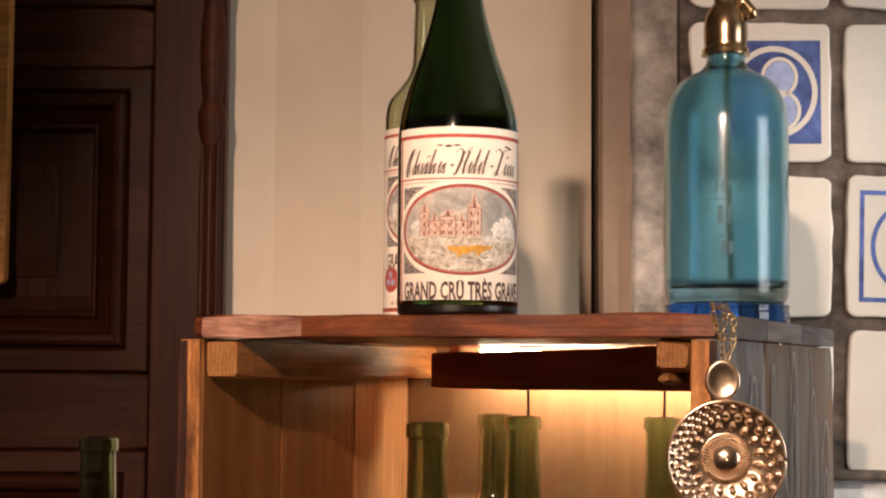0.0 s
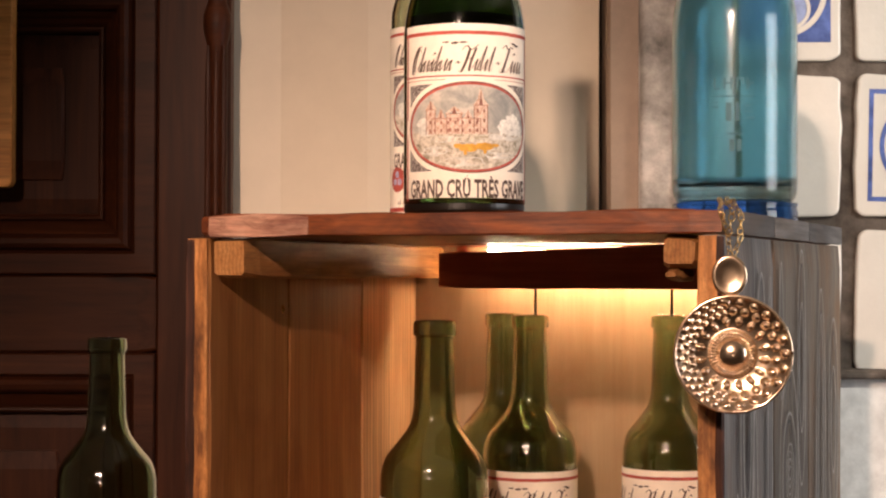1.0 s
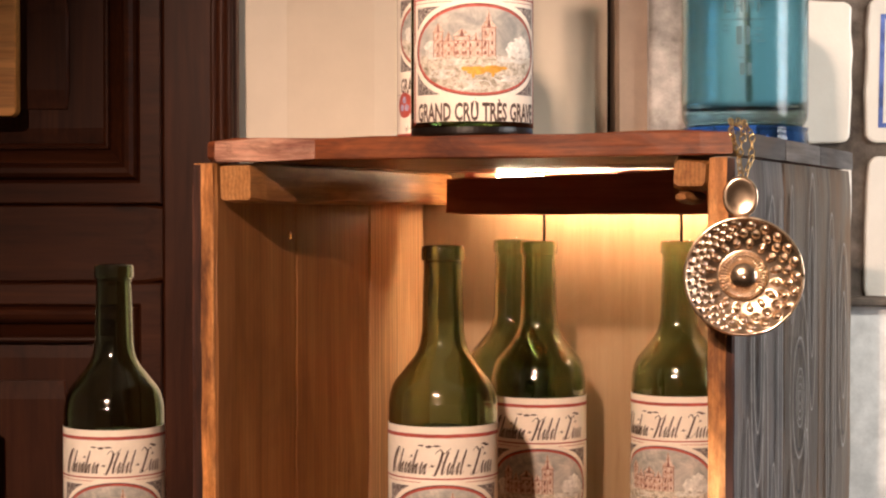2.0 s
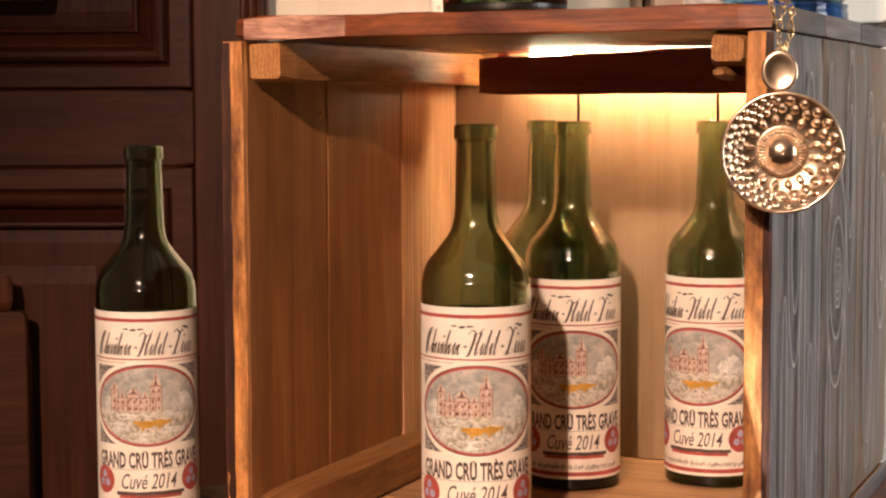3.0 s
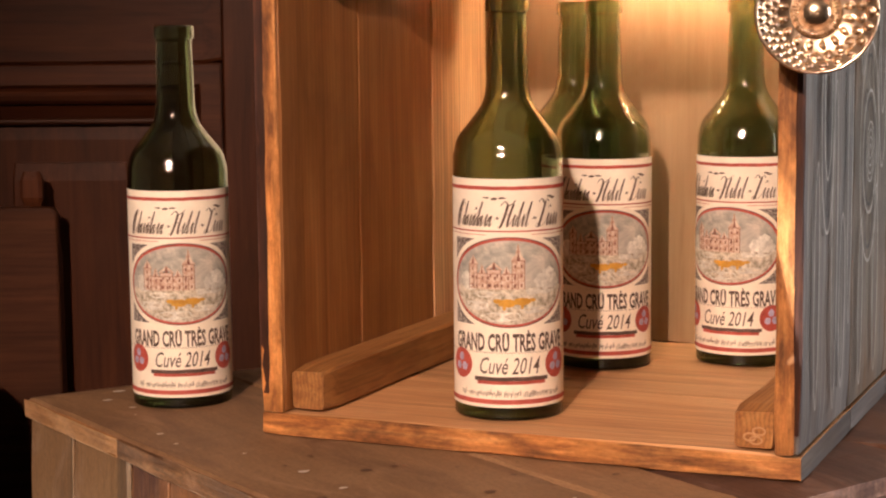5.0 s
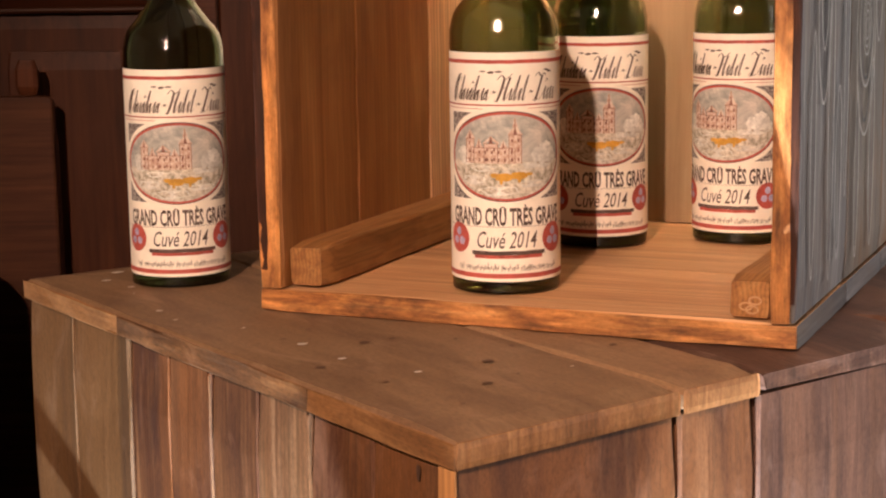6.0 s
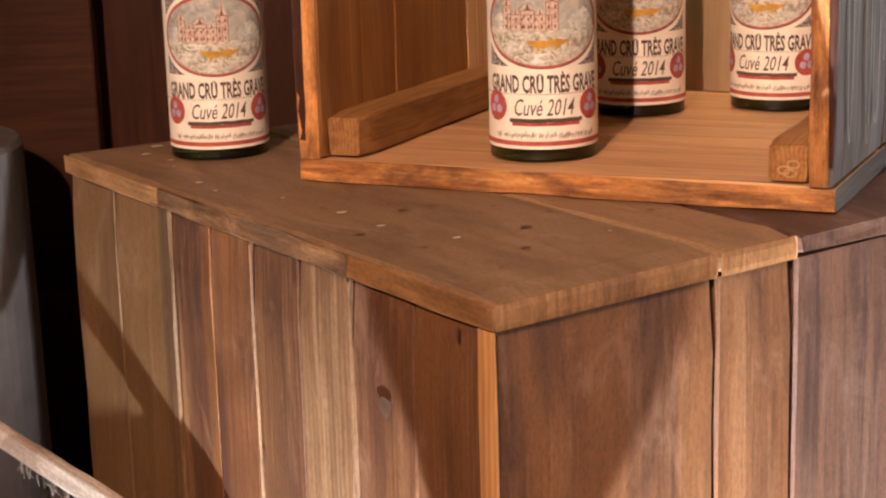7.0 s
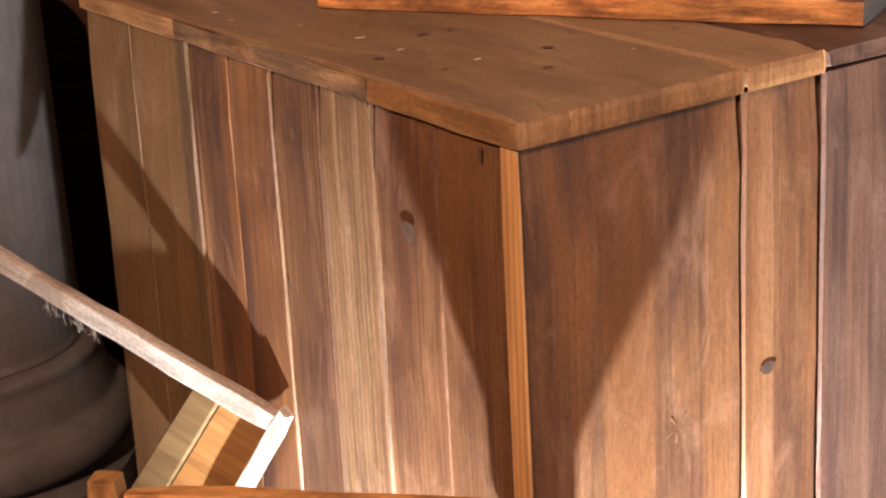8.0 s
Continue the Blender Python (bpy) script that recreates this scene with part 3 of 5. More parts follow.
# local frame: y along the left face; the right face is out of square by SKEW
box_m = Matrix.Translation((-0.037, 0.916, 0)) @ Matrix.Rotation(math.atan2(LD.y, LD.x) - math.pi / 2, 4, "Z")
SKEW = math.atan2(RD.y, RD.x) - math.atan2(LD.y, LD.x) + math.pi / 2
stand = thing("wooden_stand", box_m, "tall old brown plank box with a worn lid", "crate")
LT = 0.0165
# lid boards run along y
lid = [(0.0, 0.1672, M_BOXTOP), (0.1690, 0.2345, M_BOXTOP), (0.2375, 0.40, M_BOXDARK), (0.402, 0.56, M_BOXDARK), (0.562, 0.72, M_BOXDARK)]
for k, (a, b, mt) in enumerate(lid):
    lb = board("lid_board", (a, 0.0, Z1 - LT), (b, 0.597 + (0.004 if k % 2 else 0), Z1), "y", mt, stand, "worn brown lid board" if k == 0 else "", 0.0025, (0.0012, 0.0018, 0.0032, 0.0032, 0.0032)[k])
    for v in lb.data.vertices:
        co = lb.matrix_basis @ v.co
        co.y += math.tan(SKEW) * co.x * (1.0 if co.y < 0.3 else 0.0)
        v.co = lb.matrix_basis.inverted() @ co
for a, b, mt, text in ((-0.0016, 0.150, M_LIDNEAR, "orange-brown long edge of the lid"), (0.1505, 0.42, M_LIDEDGE, "dark-stained waney edge of the lid"), (0.4205, 0.596, M_LIDNEAR, "")):
    board("lid_edge", (-0.0022, a, Z1 - LT + 0.0004), (-0.0001, b, Z1 - 0.0016), "y", mt, stand, text, 0.0006, 0.0014)
for a, b in ((-0.0004, 0.1662), (0.1700, 0.2335)):
    board("lid_edge", (a, -0.0020, Z1 - LT + 0.0006), (b, -0.0001, Z1 - 0.0016), "z", M_LIDNEAR, stand, "ragged end grain of the lid", 0.0006, 0.0013, Matrix.Rotation(SKEW, 4, "Z"))
# right face boards
for a, b, mt in [(0.0, 0.1668, M_BOXA), (0.1690, 0.2345, M_BOXA), (0.2375, 0.385, M_BOXDARK), (0.388, 0.55, M_BOXDARK), (0.552, 0.715, M_BOXDARK)]:
    board("face_board", (a, 0.0015, 0.0), (b, 0.016, Z1 - LT - 0.0005), "z", mt, stand, "", 0.0018, 0.0010, Matrix.Rotation(SKEW, 4, "Z"))
# left face boards
left = [(0.0165, 0.0845, M_BOXA), (0.0850, 0.1540, M_BOXA), (0.1560, 0.2200, M_BOXB), (0.2205, 0.2825, M_BOXA), (0.2840, 0.3450, M_BOXRED), (0.3455, 0.4080, M_BOXRED), (0.4095, 0.5080, M_BOXOLIVE), (0.5090, 0.5965, M_BOXOLIVE)]
for k, (a, b, mt) in enumerate(left):
    board("face_board", (0.0010 + 0.0008 * (k % 2), a, 0.0), (0.016, b, Z1 - LT - 0.0005), "z", mt, stand, "", 0.0018, 0.0010)
board("corner_strip", (-0.0012, -0.0005, 0.0), (0.0010, 0.0155, Z1 - LT - 0.0006), "z", M_STRIP, stand, "orange-brown corner strip", 0.0004, 0.0002)
board("back_board", (0.017, 0.582, 0.0), (0.715, 0.597, Z1 - LT - 0.0005), "z", M_BOXA, stand)
board("side_board", (0.70, 0.017, 0.0), (0.715, 0.581, Z1 - LT - 0.0005), "z", M_BOXA, stand)

# ---- upper crate ----
crate_m = Matrix.Translation((0.1719, 1.118, Z1)) @ Matrix.Rotation(radians(-21.426), 4, "Z")
crate = thing("wooden_crate", crate_m, "open-fronted wooden wine crate standing on end with orange sawn edges", "crate")
W, H, D = 0.3825, 0.3815, 0.452
V1, V2 = 0.1585, 0.2965
for k, (a, b) in enumerate(((0.0, V1 - 0.0008), (V1 + 0.0008, V2 - 0.0008), (V2 + 0.0008, D))):
    board("top_board", (-0.374 if k == 0 else -0.38, a, 0.3655), (0.0, b, H), "x", M_TOP, crate, "red-brown stained top board" if k == 0 else "", 0.0022, 0.0012)
    board("bottom_board", (-W, a, 0.0002), (0.0, b, 0.0165 - 0.0005 * k), "x", M_FLOOR, crate, "pine bottom board" if k == 0 else "", 0.0022, 0.0010)
    board("side_plank", (-0.0155, a, 0.017), (-0.0002, b, 0.365), "z", M_GREY if k == 0 else M_GREYBROWN, crate, "weathered grey side plank" if k == 0 else "", 0.0015, 0.0009)
for k, (a, b) in enumerate(((0.0, 0.1222), (0.1234, 0.2590), (0.2602, 0.390))):
    # rear plank in the paler floor pine: the strip lamp's glow put into its colour
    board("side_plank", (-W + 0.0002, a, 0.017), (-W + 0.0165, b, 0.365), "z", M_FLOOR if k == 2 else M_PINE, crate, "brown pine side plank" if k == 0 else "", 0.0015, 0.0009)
# sawn edges: scorched orange strips that face the opening
board("edge_strip", (-W - 0.0008, -0.0025, 0.0008), (0.0006, -0.0002, 0.0162), "x", M_EDGE, crate, "orange scorched front edge", 0.0008, 0.0009)
board("edge_strip", (-W - 0.0008, -0.0025, 0.017), (-W + 0.0155, -0.0002, 0.3645), "z", M_EDGE, crate, "orange scorched front edge", 0.0008, 0.0009)
board("edge_strip", (-0.0162, -0.0025, 0.017), (-0.0035, -0.0002, 0.3645), "z", M_EDGE, crate, "orange scorched front edge", 0.0008, 0.0009)
board("edge_strip", (-0.2885, -0.0025, 0.3662), (-0.0010, -0.0002, 0.3808), "x", M_TOP, crate, "red-brown scorched front edge", 0.0008, 0.0009)
board("chipped_edge", (-0.3655, -0.0032, 0.3662), (-0.2892, -0.0002, 0.3806), "x", M_CHIP, crate, "chipped pale pink front edge", 0.0010, 0.0024)
board("scorched_strip", (-W - 0.0014, -0.0030, 0.030), (-W + 0.0062, -0.0003, 0.3640), "z", M_SCORCH, crate, "dark scorched outer edge", 0.0008, 0.0006)
board("scorched_strip", (-0.0046, -0.0030, 0.030), (0.0004, -0.0003, 0.3640), "z", M_SCORCH, crate, "dark scorched outer edge", 0.0008, 0.0013)
# side ends of top and bottom boards, grey
for z0, z1 in ((0.0005, 0.0162), (0.3662, 0.3812)):
    for a, b in ((0.0, V1 - 0.0008), (V1 + 0.0008, V2 - 0.0008), (V2 + 0.0008, D)):
        board("end_grain", (0.0002, a + 0.0004, z0), (0.0012, b - 0.0004, z1), "y", M_GREY, crate, "", 0.0004, 0.0003)
# cleats and batten
board("cleat", (-0.3660, 0.002, 0.3370), (-0.3380, 0.386, 0.3652), "y", M_CLEAT, crate, "square pine cleat", 0.0020, 0.0012)
board("cleat", (-0.3660, 0.008, 0.0170), (-0.3375, 0.375, 0.0475), "y", M_CLEAT, crate, "square pine cleat", 0.0020, 0.0012)
board("cleat", (-0.0420, 0.002, 0.3440), (-0.0160, 0.054, 0.3652), "y", M_CLEAT, crate, "broken stub of a pine cleat", 0.0030, 0.0018)
board("cleat", (-0.0400, 0.004, 0.3360), (-0.0290, 0.052, 0.3438), "y", M_CLEAT, crate, "", 0.0030, 0.0020)
board("cleat", (-0.0450, 0.004, 0.0170), (-0.0160, 0.30, 0.0440), "y", M_CLEAT, crate, "square pine cleat", 0.0020, 0.0014)
batten = board("batten", (-0.3070, 0.284, 0.3285), (-0.0162, 0.297, 0.3598), "x", M_BATTEN, crate, "dark red-brown batten hiding the strip lamp", 0.0012, 0.0005)
for v in batten.data.vertices:
    if v.co.z > 0:
        v.co.z += 0.0052 * min(1.0, max(0.0, (v.co.x + 0.10) / 0.15)) - 0.0006
board("back_panel", (-0.366, 0.376, 0.0170), (-0.0160, 0.388, 0.3652), "z", M_BACK, crate, "pale pine back panel", 0.0010, 0.0004)
bm = bmesh.new()
bmesh.ops.create_icosphere(bm, subdivisions=2, radius=0.0022)
part("nail", bm, M_CHAIN, crate, "small nail head", Matrix.Translation((-0.3655, 0.112, 0.313)) @ Matrix.Diagonal((0.5, 1, 1.5, 1)))
bm = bmesh.new()
for dx, dz in ((0, 0), (0.006, 0.004), (0.004, -0.002)):
    ring_bm(dx, dz, 0.0045, 0.003, 0.0012, 0, bm, 20)
part("screw_mark", bm, M_FLOOR, crate, "pale screw scars", Matrix.Translation((-0.033, 0.0028, 0.026)))

strip_lamp = thing("strip_lamp", crate_m @ Matrix.Translation((-0.150, 0.351, 0.3585)), "warm white tube lamp behind the batten", "lamp")
part("tube", tube_bm([(-0.138, 0.006, 0.0005), (0.128, 0.006, -0.0085)], 0.005, 12), M_LAMP, strip_lamp, "glowing tube", smooth=True)
board("end_cap", (-0.163, -0.0115, -0.0292), (-0.1525, -0.0095, 0.0055), "z", M_BATTEN, strip_lamp)
board("holder", (-0.170, -0.011, 0.0056), (0.130, 0.011, 0.0069), "x", M_BATTEN, strip_lamp)
for x in (-0.10, 0.10):
    board("clip", (x, -0.0094, -0.0120), (x + 0.004, 0.0, -0.0100), "x", M_ROD, strip_lamp)
board("shade", (-0.152, -0.0115, -0.0292), (0.130, -0.0095, -0.0045), "x", M_BATTEN, strip_lamp, "dark front lip of the lamp", 0.0006, 0.0)

# knot with pale growth rings on the grey side, dark knot and scar on the stand
def knot(parent, m, rx, rz, rings, material, core):
    for k in range(rings, 0, -1):
        bm = bmesh.new()
        ring_bm(0, 0, rx * k / rings, rz * k / rings, rx * 0.34 / rings, 0, bm, 36)
        part("growth_ring", bm, material, parent, m=m)
    bm = bmesh.new()
    blob_pts = [(rx * 0.2 * math.cos(2 * math.pi * q / 18), rz * 0.2 * math.sin(2 * math.pi * q / 18)) for q in range(18)]
    bm.faces.new([bm.verts.new((x, 0, z)) for x, z in blob_pts])
    part("knot", bm, core, parent, m=m)


M_PALEGREY = plain("pale_grey_grain", (0.40, 0.37, 0.35), 0.65, vary=0.25, scale=160)
M_DARKGREY = plain("dark_grey_grain", (0.055, 0.050, 0.052), 0.65, vary=0.3, scale=160)
M_KNOT = plain("dark_knot", (0.06, 0.03, 0.018), 0.6, vary=0.3, scale=160)
knot(crate, Matrix.Translation((0.0026, 0.2063, 0.195)) @ pose(0, 0, 0, 0, 0, 90), 0.0160, 0.022, 4, M_PALEGREY, M_KNOT)


for v, z, rx, rz in ((0.060, 0.235, 0.0060, 0.050), (0.060, 0.235, 0.0105, 0.085), (0.112, 0.10, 0.0050, 0.060), (0.105, 0.300, 0.0060, 0.042), (0.206, 0.195, 0.0130, 0.045), (0.205, 0.195, 0.0175, 0.080), (0.255, 0.27, 0.005, 0.05), (0.255, 0.27, 0.0085, 0.09), (0.030, 0.12, 0.004, 0.08), (0.085, 0.14, 0.0045, 0.11), (0.135, 0.21, 0.004, 0.13), (0.175, 0.30, 0.0035, 0.05), (0.178, 0.09, 0.004, 0.06), (0.235, 0.10, 0.005, 0.07), (0.340, 0.18, 0.006, 0.13), (0.340, 0.18, 0.011, 0.15), (0.40, 0.22, 0.006, 0.045), (0.40, 0.22, 0.012, 0.085)):
    bm = bmesh.new()
    rx *= 2.1
    ring_bm(0, 0, rx, rz, 0.0022, 0, bm, 48)
    part("growth_ring", bm, M_PALEGREY, crate, m=Matrix.Translation((0.0023, v, z)) @ pose(0, 0, 0, 0, 0, 90))
    bm = bmesh.new()
    ring_bm(0, 0, rx * 0.72, rz * 0.88, 0.0026, 0, bm, 48)
    part("growth_ring", bm, M_DARKGREY, crate, m=Matrix.Translation((0.0021, v, z)) @ pose(0, 0, 0, 0, 0, 90))


def speck(x, y, r, material, seed):
    bm = bmesh.new()
    pts = [(r * (1 + 0.45 * noise.noise(Vector((math.cos(a), math.sin(a), seed)))) * math.cos(a), r * 0.7 * (1 + 0.45 * noise.noise(Vector((math.cos(a), math.sin(a), seed + 5)))) * math.sin(a)) for a in [2 * math.pi * q / 14 for q in range(14)]]
    bm.faces.new([bm.verts.new((px, py, 0)) for px, py in pts])
    part("paint_speck", bm, material, stand, m=Matrix.Translation((x, y, Z1 + 0.0012)))


M_SPECK = plain("pale_paint_speck", (0.55, 0.46, 0.38), 0.7)
M_DENT = plain("dark_dent", (0.10, 0.045, 0.022), 0.7)
speck(0.0442, 0.3131, 0.0018, M_SPECK, 1)
speck(0.0508, 0.2449, 0.0042, M_SPECK, 2)
speck(0.0493, 0.1937, 0.0032, M_SPECK, 3)
speck(0.1499, 0.0887, 0.0015, M_SPECK, 4)
speck(0.0651, 0.5632, 0.005, M_SPECK, 5)
speck(0.0432, 0.536, 0.004, M_SPECK, 6)
speck(0.0473, 0.4986, 0.003, M_SPECK, 7)
speck(0.0853, 0.2242, 0.0045, M_DENT, 8)
speck(0.1176, 0.1317, 0.0045, M_DENT, 9)
rnd = random.Random(8)
for k in range(26):
    speck(rnd.uniform(0.01, 0.155) + (0.07 if k % 5 == 0 else 0), rnd.uniform(0.05, 0.56), rnd.uniform(0.0008, 0.0038), M_DENT if k % 4 else M_SPECK, 20 + k)
right_m = Matrix.Rotation(SKEW, 4, "Z")
bm = bmesh.new()
bm.faces.new([bm.verts.new((0.0062 * math.cos(a) * (1 + 0.2 * math.sin(3 * a)), 0, 0.0040 * math.sin(a))) for a in [2 * math.pi * q / 20 for q in range(20)]])
part("knot", bm, M_KNOT, stand, "small dark knot", right_m @ Matrix.Translation((0.1890, 0.0009, 1.0070)))
bm = bmesh.new()
for q in range(9):
    a, b = 0.9 * q, 0.9 * q + 0.5
    bm.faces.new([bm.verts.new((r * math.cos(w), 0, 0.6 * r * math.sin(w))) for r, w in ((0.002, a), (0.007 + 0.004 * (q % 3), a + 0.08), (0.007 + 0.004 * (q % 3), a + 0.2))])
part("scar", bm, M_BOXB, stand, "pale splintered scar", right_m @ Matrix.Translation((0.1130, 0.0008, 0.9900)))
for y, z, rx, rz in ((0.1159, 1.111, 0.0075, 0.0065), (0.0357, 1.1741, 0.0018, 0.0050), (0.2749, 1.0345, 0.0026, 0.0022)):
    bm = bmesh.new()
    bm.faces.new([bm.verts.new((0, -rx * math.cos(a) * (1 + 0.2 * math.sin(3 * a)), rz * math.sin(a))) for a in [2 * math.pi * q / 20 for q in range(20)]])
    part("knot", bm, M_KNOT, stand, "small dark knot", Matrix.Translation((0.0002, y, z)))
# thin tan slivers along some joints
for y, w in ((0.2832, 0.0010), (0.1552, 0.0012)):
    board("worn_sliver", (0.0004, y - w / 2, 0.55), (0.0024, y + w / 2, Z1 - LT - 0.004), "z", M_BOXB, stand, "", 0.0004, 0.0005)

# ---- bottles ----
R_B, H_B = 0.0383, 0.2895
BORDEAUX = [(0.0140, 0.2895), (0.0151, 0.2880), (0.0152, 0.2800), (0.0135, 0.2775), (0.0140, 0.262), (0.0146, 0.240), (0.0152, 0.2270), (0.0182, 0.2155), (0.0268, 0.2035), (0.0345, 0.1935), (0.0375, 0.1835), (0.0383, 0.1700), (0.0383, 0.0900), (0.0383, 0.0080), (0.0372, 0.0022), (0.0345, 0.0)]
CHAMPAGNE = [(0.0142, 0.3180), (0.0150, 0.3150), (0.0150, 0.3000), (0.0140, 0.2960), (0.0150, 0.2600), (0.0178, 0.2300), (0.0225, 0.2100), (0.0290, 0.1880), (0.0362, 0.1680), (0.0412, 0.1500), (0.0434, 0.1350), (0.04375, 0.1200), (0.04375, 0.0600), (0.04375, 0.0100), (0.0425, 0.0025), (0.0390, 0.0)]


def shell(profile, wall_t, per=4):
    outer = smooth_profile(profile, per)
    top = profile[0][1]
    inner = []
    for r, z in outer:
        if z > 0.012:
            inner.append((max(r - wall_t, 0.006), z - (0.0 if z < top - 0.003 else 0.0)))
    inner = inner[::-1]
    base = outer[-1][0]
    punt = [(base * 0.85, 0.001), (base * 0.5, 0.010), (0.0, 0.016)]
    floor_in = [(0.0, 0.021), (base * 0.5, 0.015), (inner[0][0] * 0.96, 0.0115)]
    return outer + punt, floor_in + inner


def bottle_glass(profile, material, parent, label, wall_t=0.0028, base=None):
    outer, inner = shell(profile, wall_t)
    foot = [(r, z) for r, z in outer if z <= 0.0075]
    bm = lathe_bm([(0.0, 0.0078), (foot[0][0], 0.0078)] + foot + [(0.0, 0.0035)], 72)
    part("base", bm, base or M_BASEGREEN, parent, "thick dark glass base", smooth=False)
    outer = [(r, z) for r, z in outer if z > 0.0085] 
    outer = outer[:next(i for i, (r, z) in enumerate(outer) if i > 10 and z < 0.02) + 1]
    outer += [(outer[-1][0], 0.0082), (0.0, 0.0082)]
    inner = [(0.0, 0.0125), (inner[3][0] * 0.9, 0.0125)] + inner[3:]
    bm = lathe_bm(outer + inner + [(outer[0][0] - 0.0008, outer[0][1] + 0.0004), outer[0]], 72)
    bmesh.ops.remove_doubles(bm, verts=bm.verts[:], dist=1e-6)
    bmesh.ops.recalc_face_normals(bm, faces=bm.faces[:])
    return part("glass", bm, material, parent, label, smooth=True)


# label drawing on a flat sheet of (x, z), then bent round the bottle; the middle of the label faces local -y
def bend(bm, radius):
    for v in bm.verts:
        a = v.co.x / radius
        r = radius - v.co.y
        v.co = Vector((r * math.sin(a), -r * math.cos(a), v.co.z))
    return bm


def strip(bm, x0, z0, x1, z1, y, wob=0.0):
    n = max(1, int(abs(x1 - x0) / 0.0022))
    rows = []
    for k in range(n + 1):
        x = x0 + (x1 - x0) * k / n
        d = wob * noise.noise(Vector((x * 160, z0 * 90, 5)))
        rows.append((bm.verts.new((x, y, z0 + d)), bm.verts.new((x, y, z1 + d))))
    for p, q in zip(rows, rows[1:]):
        bm.faces.new((p[0], q[0], q[1], p[1]))


def blob(bm, cx, cz, rx, rz, y, seed, rough=0.25, seg=22):
    n = max(1, int(rx / 0.0025))
    pts = []
    for k in range(seg):
        a = 2 * math.pi * k / seg
        s = 1 + rough * noise.noise(Vector((math.cos(a) * 1.6, math.sin(a) * 1.6, seed)))
        pts.append((cx + rx * s * math.cos(a), cz + rz * s * math.sin(a)))
    c = bm.verts.new((cx, y, cz))
    vs = [bm.verts.new((x, y, z)) for x, z in pts]
    for k in range(seg):
        bm.faces.new((c, vs[k], vs[(k + 1) % seg]))


def oval_disc(bm, cx, cz, rx, rz, y, n=26):
    """An ellipse built of narrow upright strips, so that it bends cleanly."""
    rows = []
    for k in range(n + 1):
        x = -rx * math.cos(math.pi * k / n)
        h = rz * math.sqrt(max(0, 1 - (x / rx) ** 2)) + 1e-5
        rows.append((bm.verts.new((cx + x, y, cz - h)), bm.verts.new((cx + x, y, cz + h))))
    for p, q in zip(rows, rows[1:]):
        bm.faces.new((p[0], q[0], q[1], p[1]))


def lower_half(bm, cx, cz, rx, rz, y, level, n=26):
    rows = []
    for k in range(n + 1):
        x = -rx * math.cos(math.pi * k / n)
        h = rz * math.sqrt(max(0, 1 - (x / rx) ** 2)) + 1e-5
        top = min(h, level + 0.0016 * noise.noise(Vector((x * 130, 1, 2))))
        rows.append((bm.verts.new((cx + x, y, cz - h)), bm.verts.new((cx + x, y, cz + max(top, -h + 1e-5)))))
    for p, q in zip(rows, rows[1:]):
        bm.faces.new((p[0], q[0], q[1], p[1]))


def letters(text, x0, x1, z0, height, y, bold=0.022, slant=0.0):
    """Built-in font as a flat mesh, fitted to a width and a height."""
    cu = bpy.data.curves.new("lettering", "FONT")
    cu.body, cu.size, cu.resolution_u, cu.offset, cu.shear = text, 1.0, 2, bold, slant
    ob = bpy.data.objects.new("lettering", cu)
    scene.collection.objects.link(ob)
    bpy.context.view_layer.update()
    me = bpy.data.meshes.new_from_object(ob.evaluated_get(bpy.context.evaluated_depsgraph_get()))
    bm = bmesh.new()
    bm.from_mesh(me)
    bpy.data.objects.remove(ob)
    bpy.data.meshes.remove(me)
    xs = [v.co.x for v in bm.verts]
    a, b = min(xs), max(xs)
    for v in bm.verts:
        v.co = Vector((x0 + (v.co.x - a) / (b - a) * (x1 - x0), y, z0 + v.co.y / 0.73 * height))
    return bm


def ribbon(bm, pts, y, thin, thick):
    """A pen stroke through (x, z) points, thick where the pen goes down."""
    p = [q for q in smooth_profile([(a + 1.0, b) for a, b in pts], 5)]
    p = [(a - 1.0, b) for a, b in p]
    rows = []
    for i in range(len(p)):
        a, b = p[max(i - 1, 0)], p[min(i + 1, len(p) - 1)]
        d = Vector((b[0] - a[0], b[1] - a[1]))
        d = d.normalized() if d.length else Vector((1, 0))
        w = (thin + (thick - thin) * max(0.0, -d.y) ** 1.2) / 2
        n = Vector((-d.y, d.x)) * w
        rows.append((bm.verts.new((p[i][0] + n.x, y, p[i][1] + n.y)), bm.verts.new((p[i][0] - n.x, y, p[i][1] - n.y))))
    for a, b in zip(rows, rows[1:]):
        bm.faces.new((a[0], b[0], b[1], a[1]))


